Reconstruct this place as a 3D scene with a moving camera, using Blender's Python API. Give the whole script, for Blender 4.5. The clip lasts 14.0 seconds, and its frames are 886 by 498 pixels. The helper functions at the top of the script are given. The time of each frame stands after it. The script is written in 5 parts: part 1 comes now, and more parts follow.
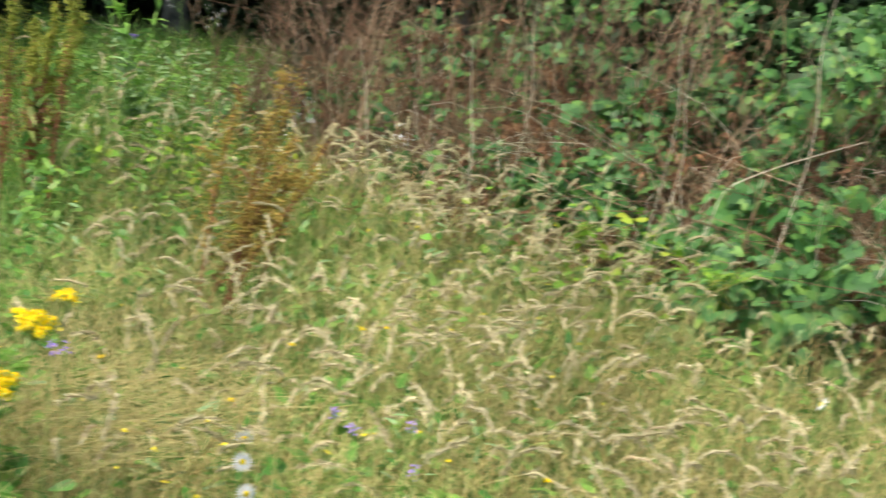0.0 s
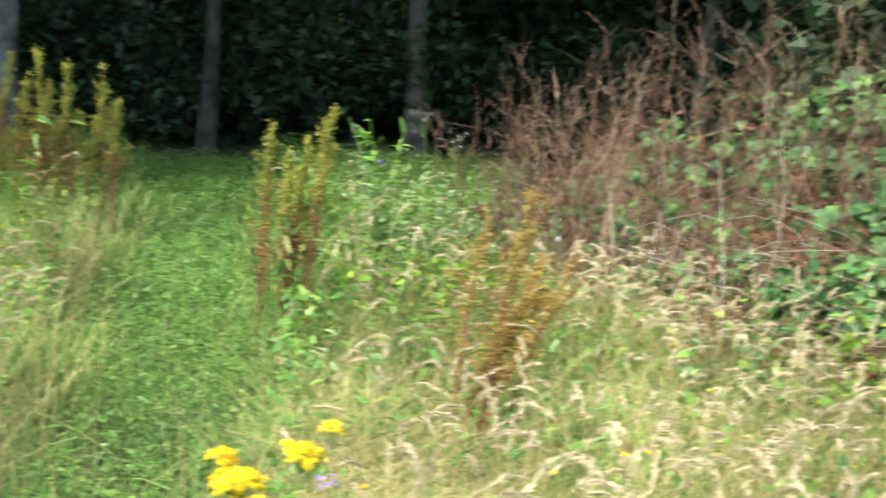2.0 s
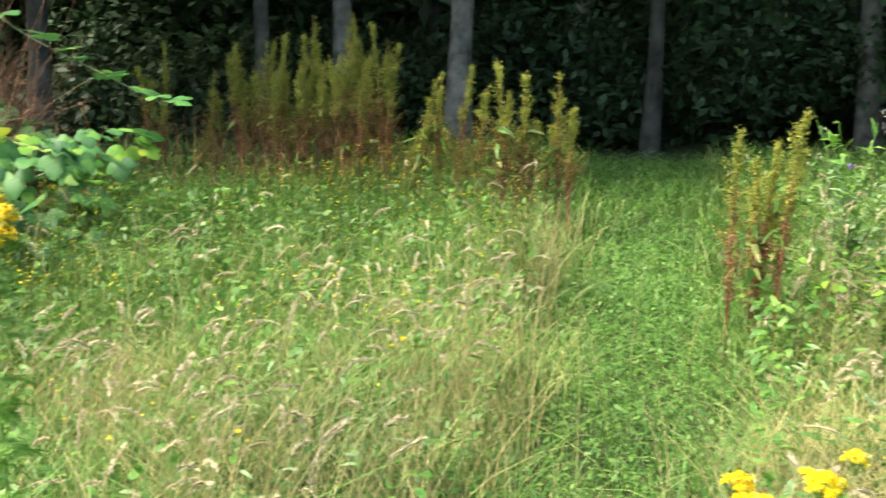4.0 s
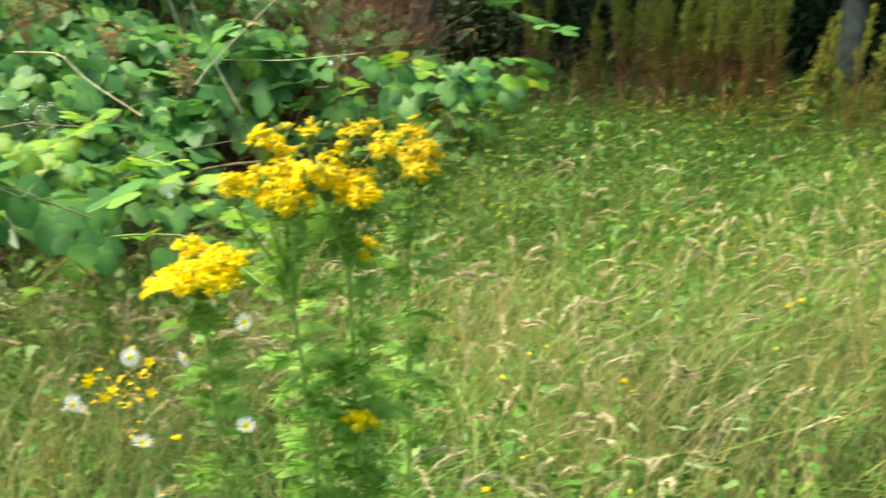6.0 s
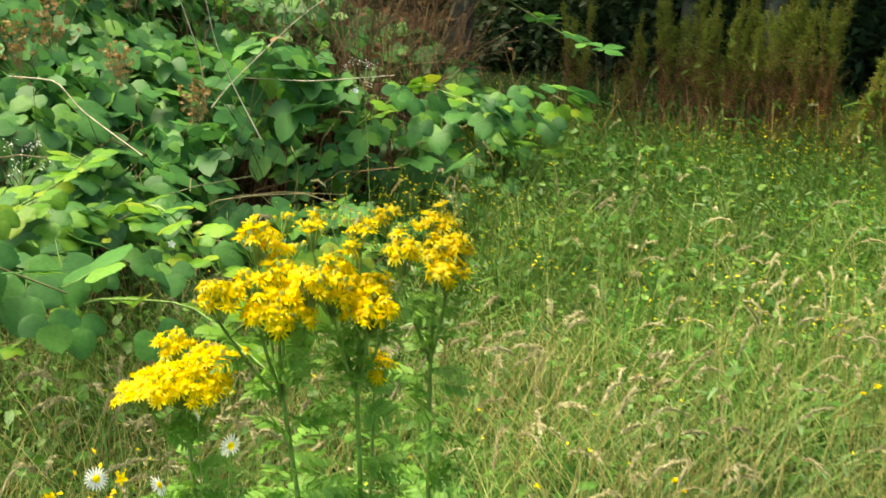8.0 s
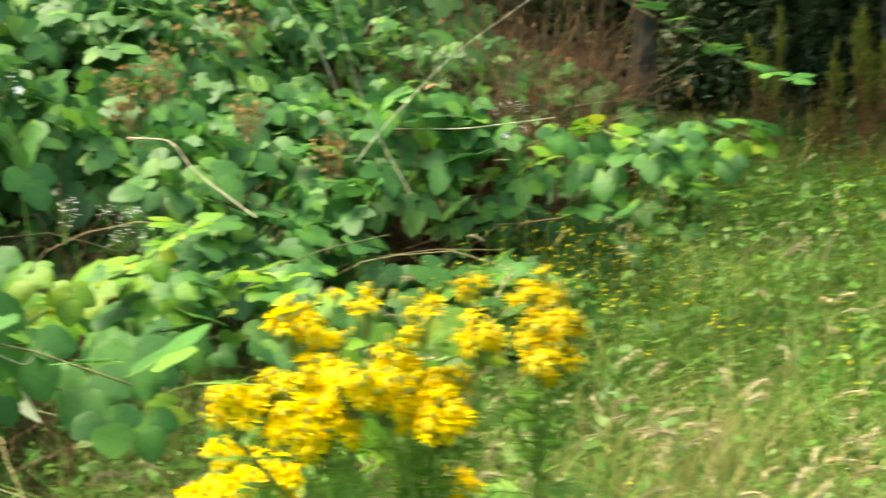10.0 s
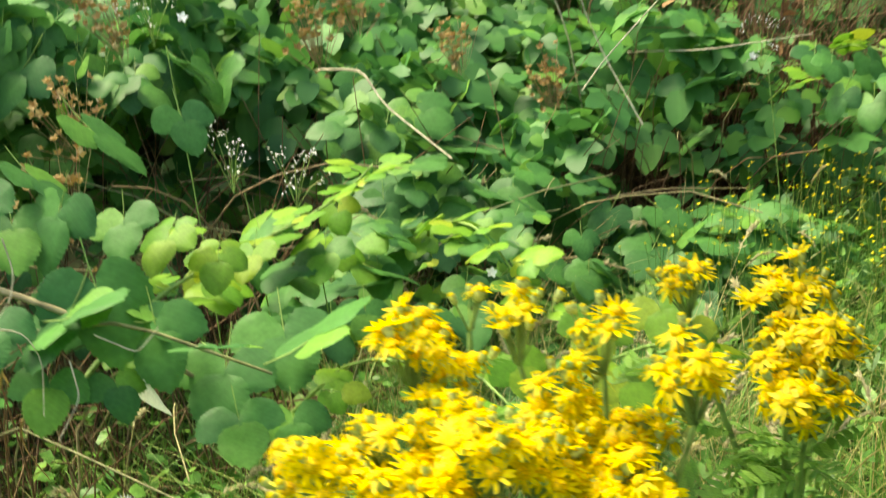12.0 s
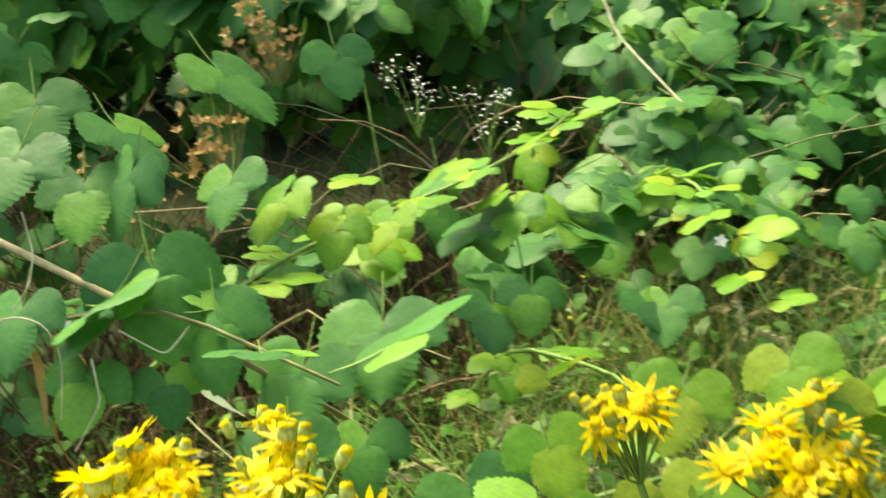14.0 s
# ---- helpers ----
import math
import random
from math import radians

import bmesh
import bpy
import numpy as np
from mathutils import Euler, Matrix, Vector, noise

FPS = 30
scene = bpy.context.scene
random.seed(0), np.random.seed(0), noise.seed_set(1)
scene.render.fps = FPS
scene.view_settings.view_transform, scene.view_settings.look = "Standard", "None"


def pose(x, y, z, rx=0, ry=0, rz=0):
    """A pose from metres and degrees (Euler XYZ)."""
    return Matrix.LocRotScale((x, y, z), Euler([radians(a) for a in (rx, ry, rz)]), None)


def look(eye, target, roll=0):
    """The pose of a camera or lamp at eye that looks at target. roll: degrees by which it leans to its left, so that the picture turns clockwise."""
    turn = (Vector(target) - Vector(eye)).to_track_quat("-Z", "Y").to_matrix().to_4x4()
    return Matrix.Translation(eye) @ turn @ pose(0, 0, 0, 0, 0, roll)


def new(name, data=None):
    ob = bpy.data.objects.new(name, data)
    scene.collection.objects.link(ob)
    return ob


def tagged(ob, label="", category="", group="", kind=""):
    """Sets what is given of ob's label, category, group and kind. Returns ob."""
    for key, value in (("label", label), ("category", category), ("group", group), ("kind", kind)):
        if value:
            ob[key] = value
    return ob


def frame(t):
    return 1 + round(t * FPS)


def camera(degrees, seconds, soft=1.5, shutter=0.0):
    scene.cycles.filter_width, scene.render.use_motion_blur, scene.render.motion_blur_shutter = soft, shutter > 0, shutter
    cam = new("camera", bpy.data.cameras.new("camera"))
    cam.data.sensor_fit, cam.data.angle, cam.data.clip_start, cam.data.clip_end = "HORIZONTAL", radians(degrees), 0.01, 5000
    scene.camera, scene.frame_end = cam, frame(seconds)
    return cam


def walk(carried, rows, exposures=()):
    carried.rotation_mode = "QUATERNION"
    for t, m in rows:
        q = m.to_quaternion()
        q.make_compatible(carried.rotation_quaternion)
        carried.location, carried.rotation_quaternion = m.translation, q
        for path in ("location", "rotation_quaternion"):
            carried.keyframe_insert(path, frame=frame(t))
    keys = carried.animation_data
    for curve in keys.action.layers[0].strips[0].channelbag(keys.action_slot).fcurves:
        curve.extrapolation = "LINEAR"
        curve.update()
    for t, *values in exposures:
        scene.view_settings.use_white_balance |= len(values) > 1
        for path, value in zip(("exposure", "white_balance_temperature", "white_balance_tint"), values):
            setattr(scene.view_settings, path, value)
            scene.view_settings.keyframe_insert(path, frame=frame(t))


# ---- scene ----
cam = camera(38.00, 14.0, soft=1.3, shutter=0.5)
PATH = [
    (0.0, (0.099, -0.094, 1.498), (1.258, 2.578, 0.780), 8.14),
    (0.5, (0.132, -0.131, 1.512), (1.475, 2.461, 0.822), 9.60),
    (1.0, (0.124, -0.102, 1.499), (1.228, 2.596, 0.791), 7.54),
    (1.5, (0.103, -0.067, 1.506), (1.042, 2.732, 0.971), 6.37),
    (2.0, (0.068, -0.029, 1.509), (0.694, 2.858, 0.986), 3.99),
    (2.5, (0.036, 0.007, 1.496), (0.324, 2.942, 0.943), 1.79),
    (3.0, (0.000, 0.000, 1.511), (0.000, 2.951, 0.973), -0.10),
    (3.2, (-0.013, -0.009, 1.515), (-0.088, 2.941, 0.979), -0.14),
    (5.3, (-0.246, 0.06, 1.58), (-0.753, 1.94, 1.123), 2.3),
    (5.5, (-0.25, 0.068, 1.574), (-0.799, 1.933, 1.103), 2.6),
    (6, (-0.255, 0.093, 1.559), (-1.006, 1.88, 1.066), 1.6),
    (6.5, (-0.277, 0.167, 1.534), (-1.146, 1.893, 1.018), -1.5),
    (7, (-0.343, 0.361, 1.578), (-1.112, 2.126, 1.038), 0.0),
    (7.5, (-0.4, 0.433, 1.631), (-1.093, 2.228, 1.086), 3.2),
    (7.7, (-0.416, 0.447, 1.635), (-1.151, 2.231, 1.107), 3.1),
    (9.8, (-0.478, 0.939, 1.577), (-1.473, 2.62, 1.146), 0.2),
    (10, (-0.517, 0.954, 1.559), (-1.59, 2.586, 1.128), -1.3),
    (10.5, (-0.666, 1.032, 1.555), (-1.857, 2.577, 1.116), -2.4),
    (11, (-0.753, 1.09, 1.556), (-1.958, 2.622, 1.107), -0.7),
    (11.5, (-0.771, 1.192, 1.518), (-2.055, 2.651, 1.046), -2.6),
    (12, (-0.745, 1.373, 1.489), (-2.105, 2.744, 0.968), -4.2),
    (12.5, (-0.74, 1.503, 1.449), (-2.155, 2.761, 0.806), -2.8),
    (13, (-0.764, 1.606, 1.428), (-2.218, 2.814, 0.776), -2.6),
    (13.5, (-0.798, 1.76, 1.451), (-2.369, 2.822, 0.816), -4.0),
    (14, (-0.84, 1.863, 1.461), (-2.527, 2.745, 0.846), -6.5),
]
EXPOSURES = [
    (0.0, 1.1, 6700, 13), (1.0, 1.0, 6700, 13), (1.5, 1.15, 6500, 14), (2.0, 1.75, 6400, 20), (3.2, 1.97, 6450, 21),
    (5.3, 1.5, 7400, 5), (6.0, 1.55, 7700, 3), (7.5, 1.3, 8300, -2), (10.0, 1.65, 8300, -2), (11.5, 1.58, 8300, -3), (12.0, 1.55, 8400, -3), (12.5, 1.28, 8700, -4), (13.5, 1.18, 8700, -4), (14.0, 1.62, 8400, -2),
]
walk(cam, [(t, look(e, g, r)) for t, e, g, r in PATH], EXPOSURES)

# ---- world, sun ----
SUN_AZ, SUN_EL = 262.0, 60.0
world = bpy.data.worlds.new("sky")
scene.world = world
world.use_nodes = True
wn = world.node_tree
sky = wn.nodes.new("ShaderNodeTexSky")
sky.sky_type = "NISHITA"
sky.sun_disc = False
sky.sun_elevation, sky.sun_rotation = radians(SUN_EL), radians(SUN_AZ)
sky.dust_density, sky.air_density = 3.0, 1.0
bg = wn.nodes["Background"]
bg.inputs["Strength"].default_value = 0.15
wn.links.new(sky.outputs[0], bg.inputs[0])
sun = new("sun", bpy.data.lights.new("sun", "SUN"))
sun.data.energy, sun.data.angle, sun.data.color = 2.3, radians(24), (1.0, 0.95, 0.84)
az, el = radians(SUN_AZ), radians(SUN_EL)
sun.matrix_world = look((math.sin(az) * math.cos(el) * 30, math.cos(az) * math.cos(el) * 30, math.sin(el) * 30), (0, 0, 0))

# ---- materials ----


def leafy(name, c1, c2, c3=None, thin=0.3, rough=0.5, grain=60.0, spec=0.3, bump=0.0, veins=0.0, vary=0.38, patch=0.25):
    """A plant surface: colours spread over the pieces, a fine grain, and some light let through."""
    m = bpy.data.materials.new(name)
    m.use_nodes = True
    t = m.node_tree
    p = t.nodes["Principled BSDF"]
    out = t.nodes["Material Output"]
    geo, info = t.nodes.new("ShaderNodeNewGeometry"), t.nodes.new("ShaderNodeObjectInfo")
    add, fr = t.nodes.new("ShaderNodeMath"), t.nodes.new("ShaderNodeMath")
    add.operation, fr.operation = "ADD", "FRACT"
    t.links.new(geo.outputs["Random Per Island"], add.inputs[0])
    t.links.new(info.outputs["Random"], add.inputs[1])
    t.links.new(add.outputs[0], fr.inputs[0])
    ramp = t.nodes.new("ShaderNodeValToRGB")
    ramp.color_ramp.elements[0].color, ramp.color_ramp.elements[1].color = (*c1, 1), (*c2, 1)
    if c3:
        e = ramp.color_ramp.elements.new(0.78)
        e.color = (*c2, 1)
        ramp.color_ramp.elements[-1].color = (*c3, 1)
    t.links.new(fr.outputs[0], ramp.inputs[0])
    co = t.nodes.new("ShaderNodeTexCoord")
    n = t.nodes.new("ShaderNodeTexNoise")
    n.inputs["Scale"].default_value, n.inputs["Detail"].default_value = grain, 3
    t.links.new(co.outputs["Object"], n.inputs["Vector"])
    rng = t.nodes.new("ShaderNodeMapRange")
    rng.inputs["To Min"].default_value, rng.inputs["To Max"].default_value = 1 - vary, 1 + vary
    rng.inputs["From Min"].default_value, rng.inputs["From Max"].default_value = 0.3, 0.7
    t.links.new(n.outputs["Fac"], rng.inputs["Value"])
    big = t.nodes.new("ShaderNodeTexNoise")
    big.inputs["Scale"].default_value = 1.3
    t.links.new(geo.outputs["Position"], big.inputs["Vector"])
    rb = t.nodes.new("ShaderNodeMapRange")
    rb.inputs["To Min"].default_value, rb.inputs["To Max"].default_value = 1 - patch, 1 + patch
    rb.inputs["From Min"].default_value, rb.inputs["From Max"].default_value = 0.3, 0.7
    t.links.new(big.outputs["Fac"], rb.inputs["Value"])
    mul = t.nodes.new("ShaderNodeMath")
    mul.operation = "MULTIPLY"
    t.links.new(rng.outputs[0], mul.inputs[0])
    t.links.new(rb.outputs[0], mul.inputs[1])
    if veins:
        sep = t.nodes.new("ShaderNodeSeparateXYZ")
        t.links.new(co.outputs["Object"], sep.inputs[0])
        steps = [("ABSOLUTE", sep.outputs["Y"], 0.0), ("MULTIPLY", None, -0.75), ("ADD", None, sep.outputs["X"]), ("MULTIPLY", None, veins), ("SINE", None, 0.0)]
        last = None
        for op, first, second in steps:
            node = t.nodes.new("ShaderNodeMath")
            node.operation = op
            t.links.new(first if first is not None else last, node.inputs[0])
            if isinstance(second, float):
                node.inputs[1].default_value = second
            else:
                t.links.new(second, node.inputs[1])
            last = node.outputs[0]
        rv = t.nodes.new("ShaderNodeMapRange")
        rv.inputs["From Min"].default_value = 0.75
        rv.inputs["To Min"].default_value, rv.inputs["To Max"].default_value = 0.99, 1.08
        t.links.new(last, rv.inputs["Value"])
        m2 = t.nodes.new("ShaderNodeMath")
        m2.operation = "MULTIPLY"
        t.links.new(mul.outputs[0], m2.inputs[0])
        t.links.new(rv.outputs[0], m2.inputs[1])
        mul = m2
    vm = t.nodes.new("ShaderNodeVectorMath")
    vm.operation = "SCALE"
    t.links.new(ramp.outputs[0], vm.inputs[0])
    t.links.new(mul.outputs[0], vm.inputs["Scale"])
    t.links.new(vm.outputs[0], p.inputs["Base Color"])
    p.inputs["Roughness"].default_value = rough
    p.inputs["Specular IOR Level"].default_value = spec
    if bump:
        b = t.nodes.new("ShaderNodeBump")
        b.inputs["Strength"].default_value, b.inputs["Distance"].default_value = bump, 0.004
        t.links.new(n.outputs["Fac"], b.inputs["Height"])
        t.links.new(b.outputs[0], p.inputs["Normal"])
    if thin:
        tr, mix = t.nodes.new("ShaderNodeBsdfTranslucent"), t.nodes.new("ShaderNodeMixShader")
        mix.inputs[0].default_value = thin
        t.links.new(vm.outputs[0], tr.inputs["Color"])
        t.links.new(p.outputs[0], mix.inputs[1])
        t.links.new(tr.outputs[0], mix.inputs[2])
        t.links.new(mix.outputs[0], out.inputs["Surface"])
    return m


M_GRASS = leafy("grass_green", (0.05, 0.15, 0.022), (0.17, 0.32, 0.055), (0.38, 0.43, 0.13), thin=0.35, patch=0.42)
M_PATH = leafy("path_green", (0.08, 0.21, 0.035), (0.16, 0.32, 0.06), (0.27, 0.39, 0.11), thin=0.35)
M_DRY = leafy("grass_dry", (0.40, 0.37, 0.13), (0.56, 0.50, 0.21), (0.48, 0.33, 0.12), thin=0.25, rough=0.6)
M_HEAD = leafy("seed_head", (0.46, 0.42, 0.23), (0.60, 0.55, 0.33), (0.48, 0.38, 0.23), thin=0.35, rough=0.8, grain=300)
M_WEED = leafy("weed_leaf", (0.05, 0.16, 0.025), (0.12, 0.27, 0.04), (0.19, 0.34, 0.06), thin=0.3, rough=0.45)
M_BRAM = leafy("bramble_leaf", (0.045, 0.155, 0.045), (0.09, 0.26, 0.055), (0.175, 0.37, 0.055), thin=0.3, rough=0.5, grain=9, spec=0.25, bump=0.15, veins=60.0, vary=0.12)
M_BRAM_NEW = leafy("bramble_young_leaf", (0.12, 0.31, 0.03), (0.21, 0.40, 0.035), (0.36, 0.43, 0.04), thin=0.35, rough=0.5, grain=9, bump=0.15, veins=60.0, vary=0.12)
# bramble leaf again in darker greens: the bank's dimmer light as colour
M_BRAM_SHADED = leafy("shaded_bramble_leaf", (0.035, 0.115, 0.03), (0.08, 0.21, 0.05), (0.17, 0.32, 0.06), thin=0.3, rough=0.5, grain=9, bump=0.5, vary=0.2)
M_BRACKEN = leafy("dead_bracken", (0.10, 0.05, 0.025), (0.21, 0.11, 0.05), (0.36, 0.22, 0.11), thin=0.2, rough=0.85)
M_CANE = leafy("bramble_cane", (0.20, 0.22, 0.09), (0.32, 0.24, 0.13), (0.36, 0.17, 0.12), thin=0, rough=0.6, grain=40)
M_DEAD = leafy("dead_stem", (0.11, 0.06, 0.034), (0.27, 0.17, 0.095), (0.50, 0.40, 0.26), thin=0, rough=0.8, grain=40)
M_BROWN = leafy("brown_stem", (0.07, 0.038, 0.018), (0.16, 0.09, 0.045), (0.30, 0.21, 0.12), thin=0, rough=0.85, grain=40)
M_PALE = leafy("bleached_stem", (0.48, 0.42, 0.30), (0.62, 0.56, 0.42), thin=0, rough=0.8, grain=40)
M_DOCK = leafy("dock_seed", (0.38, 0.29, 0.06), (0.46, 0.35, 0.08), (0.44, 0.21, 0.06), thin=0.2, rough=0.8, grain=200)
M_DOCKG = leafy("dock_seed_green", (0.22, 0.29, 0.04), (0.36, 0.40, 0.065), (0.42, 0.32, 0.06), thin=0.2, rough=0.8, grain=200)
M_DOCKSTEM = leafy("dock_stem", (0.20, 0.06, 0.035), (0.29, 0.12, 0.055), thin=0, rough=0.6)
M_RAGSTEM = leafy("ragwort_stem", (0.19, 0.32, 0.08), (0.28, 0.41, 0.11), thin=0.1, rough=0.55)
M_RAGLEAF = leafy("ragwort_leaf", (0.13, 0.31, 0.05), (0.26, 0.46, 0.09), thin=0.45, rough=0.5)
M_RAY = leafy("ray_petal", (0.84, 0.64, 0.004), (0.88, 0.71, 0.006), (0.86, 0.66, 0.004), thin=0.5, rough=0.5, grain=200)
M_BUTTER = leafy("lemon_petal", (0.80, 0.66, 0.012), (0.88, 0.76, 0.02), thin=0.25, rough=0.5, grain=200)
M_DISC = leafy("flower_disc", (0.86, 0.50, 0.006), (0.90, 0.60, 0.01), thin=0.05, rough=0.8, grain=900, bump=0.6)
M_BUD = leafy("flower_bud", (0.40, 0.52, 0.15), (0.55, 0.63, 0.22), thin=0.25, rough=0.6, grain=300)
M_WHITE = leafy("white_petal", (0.80, 0.80, 0.76), (0.88, 0.88, 0.86), thin=0.25, rough=0.6, grain=200)
M_PURPLE = leafy("thistle_purple", (0.26, 0.17, 0.52), (0.36, 0.25, 0.62), thin=0.1, rough=0.7, grain=300)
# the deep shade of the wood is put into this near-black leaf colour
M_TREE = leafy("shaded_woodland_leaf", (0.026, 0.056, 0.023), (0.043, 0.09, 0.032), (0.062, 0.11, 0.04), thin=0.25, rough=0.55)
M_BARK = leafy("pale_bark", (0.045, 0.05, 0.034), (0.16, 0.16, 0.12), thin=0, rough=0.9, grain=7, bump=1.0, vary=0.6)
M_SOIL = leafy("soil_and_thatch", (0.03, 0.042, 0.012), (0.065, 0.085, 0.024), thin=0, rough=0.95, grain=30, bump=1.0)
M_SILVER = leafy("silvery_leaf", (0.14, 0.25, 0.09), (0.22, 0.33, 0.14), thin=0.2, rough=0.7)
M_HUSK = leafy("faded_calyx", (0.34, 0.20, 0.07), (0.48, 0.33, 0.14), (0.58, 0.46, 0.26), thin=0.15, rough=0.8)
M_RUST = leafy("withered_leaf", (0.34, 0.17, 0.07), (0.46, 0.28, 0.12), (0.55, 0.30, 0.10), thin=0.25, rough=0.8)
M_GREY = leafy("leaf_underside", (0.60, 0.68, 0.56), (0.72, 0.78, 0.66), thin=0.5, rough=0.7)

# ---- mesh helpers ----
R = np.random.default_rng(7)


def mesh(name, pieces, mats, smooth=True):
    """One mesh from (vertices, faces, material index) pieces; faces are arrays of triangles or quads."""
    vs, loops, starts, idx, base, at = [], [], [], [], 0, 0
    for v, f, k in pieces:
        v, f = np.asarray(v, float).reshape(-1, 3), np.asarray(f, int)
        if not len(f):
            continue
        vs.append(v)
        loops.append((f + base).ravel())
        starts.append(at + np.arange(len(f)) * f.shape[1])
        idx.append(np.full(len(f), k))
        base += len(v)
        at += f.size
    me = bpy.data.meshes.new(name)
    v, lo, st, ix = np.concatenate(vs), np.concatenate(loops), np.concatenate(starts), np.concatenate(idx)
    me.vertices.add(len(v))
    me.vertices.foreach_set("co", v.astype(np.float32).ravel())
    me.loops.add(len(lo))
    me.loops.foreach_set("vertex_index", lo.astype(np.int32))
    me.polygons.add(len(st))
    me.polygons.foreach_set("loop_start", st.astype(np.int32))
    me.polygons.foreach_set("material_index", ix.astype(np.int32))
    me.polygons.foreach_set("use_smooth", np.full(len(st), smooth))
    for m in mats:
        me.materials.append(m)
    me.update(calc_edges=True)
    me.validate()
    return me


def part(name, pieces, mats, parent=None, label="", m=None):
    """One mesh object under a thing or a part; pieces may also be a ready mesh."""
    me = pieces if isinstance(pieces, bpy.types.Mesh) else mesh(name, pieces, mats if isinstance(mats, (list, tuple)) else [mats])
    ob = new(name, me)
    ob.parent = parent
    if m is not None:
        ob.matrix_local = m
    return tagged(ob, label) if label else ob


def thing(name, label, category, group="", at=(0, 0, 0), kind=""):
    ob = new(name)
    ob.empty_display_size = 0.05
    ob.location = at
    return tagged(ob, label, category, group, kind)


def strip(curve, side, width):
    """Flat ribbons along curves (n, k, 3), with a sideways direction (n, 3) and half widths (n, k)."""
    n, k, _ = curve.shape
    off = side[:, None, :] * width[:, :, None]
    v = np.stack([curve - off, curve + off], 2).reshape(-1, 3)
    a = (np.arange(n)[:, None] * k + np.arange(k - 1)[None]).ravel() * 2
    return v, np.stack([a, a + 1, a + 3, a + 2], 1)


def tube(curve, radius, sides=3):
    """Round stems along curves (n, k, 3) with radii (n, k)."""
    n, k, _ = curve.shape
    tan = np.gradient(curve, axis=1)
    tan /= np.linalg.norm(tan, axis=2, keepdims=True) + 1e-9
    ref = np.where(np.abs(tan[..., 2:3]) > 0.8, np.array([1.0, 0, 0]), np.array([0, 0, 1.0]))
    u = np.cross(tan, ref)
    u /= np.linalg.norm(u, axis=2, keepdims=True) + 1e-9
    w = np.cross(tan, u)
    ang = np.arange(sides) * 2 * np.pi / sides
    ring = u[:, :, None] * np.cos(ang)[None, None, :, None] + w[:, :, None] * np.sin(ang)[None, None, :, None]
    v = (curve[:, :, None] + ring * radius[:, :, None, None]).reshape(-1, 3)
    b = ((np.arange(n)[:, None] * k + np.arange(k - 1)[None]) * sides).reshape(-1, 1)
    s = np.arange(sides)[None]
    s2 = (s + 1) % sides
    return v, np.stack([b + s, b + s2, b + sides + s2, b + sides + s], 2).reshape(-1, 4)


def stamp(v, f, rot, pos):
    """Copies of a template joined into one piece: rot (n, 3, 3) includes the scale."""
    n, m = len(pos), len(v)
    out = np.einsum("nij,mj->nmi", rot, v) + pos[:, None]
    return out.reshape(-1, 3), (f[None] + (np.arange(n) * m)[:, None, None]).reshape(-1, f.shape[1])


def stalks(root, height, lean, heading, droop=0.0, k=5):
    """Curves that rise from roots (n, 3), lean along a heading and droop at the tip."""
    s = np.linspace(0, 1, k)[None, :]
    h, l, d = (np.broadcast_to(np.asarray(a, float), len(root))[:, None] for a in (height, lean, droop))
    z = h * (s - d * s ** 3)
    r = l * s ** 2
    c = np.stack([np.cos(heading)[:, None] * r, np.sin(heading)[:, None] * r, z], 2)
    return root[:, None] + c


def frames(heading, tilt, roll, size):
    """Rotations (n, 3, 3): a template lying in xy with its tip along +x, pitched up by tilt, turned to the heading."""
    ch, sh, ct, st, cr, sr = np.cos(heading), np.sin(heading), np.cos(tilt), np.sin(tilt), np.cos(roll), np.sin(roll)
    x = np.stack([ch * ct, sh * ct, st], 1)
    y0 = np.stack([-sh, ch, 0 * ch], 1)
    z0 = np.cross(x, y0)
    y = y0 * cr[:, None] + z0 * sr[:, None]
    z = np.cross(x, y)
    return np.stack([x, y, z], 2) * np.asarray(size).reshape(-1, 1, 1)


def blade_template(rows, width, fold=0.12, droop=0.15, teeth=0.0, tip=0.0):
    """A leaf blade of unit length along +x with a midrib, from rows of (s, half width)."""
    s = (1 - np.cos(np.linspace(0, np.pi, rows))) / 2
    w = width * np.sqrt(np.clip(np.sin(np.pi * s ** 0.8), 0, 1)) * (1 - 0.15 * s) * (1 - tip * s)
    w[0] = w[-1] = 0.01
    if teeth:
        w[1:-1] *= 1 + teeth * np.where(np.arange(rows - 2) % 2, 1, -1)
    z = -droop * s ** 2
    wave = 0.03 * np.sin(np.arange(rows) * 2.1)
    v = np.stack([np.stack([s - 0.04 * (w > 0.01), -w, z + fold * w + wave * w / width], 1), np.stack([s, 0 * s, z], 1), np.stack([s - 0.04 * (w > 0.01), w, z + fold * w - wave * w / width], 1)], 1)
    a = np.arange(rows - 1) * 3
    f = np.concatenate([np.stack([a, a + 1, a + 4, a + 3], 1), np.stack([a + 1, a + 2, a + 5, a + 4], 1)])
    return v.reshape(-1, 3), f


def scatter(n, r0, r1, b0, b1, falloff=1.0):
    """Places on the ground by bearing (degrees left of +y) and distance."""
    r = (r0 ** (2 - falloff) + R.random(n) * (r1 ** (2 - falloff) - r0 ** (2 - falloff))) ** (1 / (2 - falloff))
    b = np.radians(R.uniform(b0, b1, n))
    return np.stack([-np.sin(b) * r, np.cos(b) * r], 1)


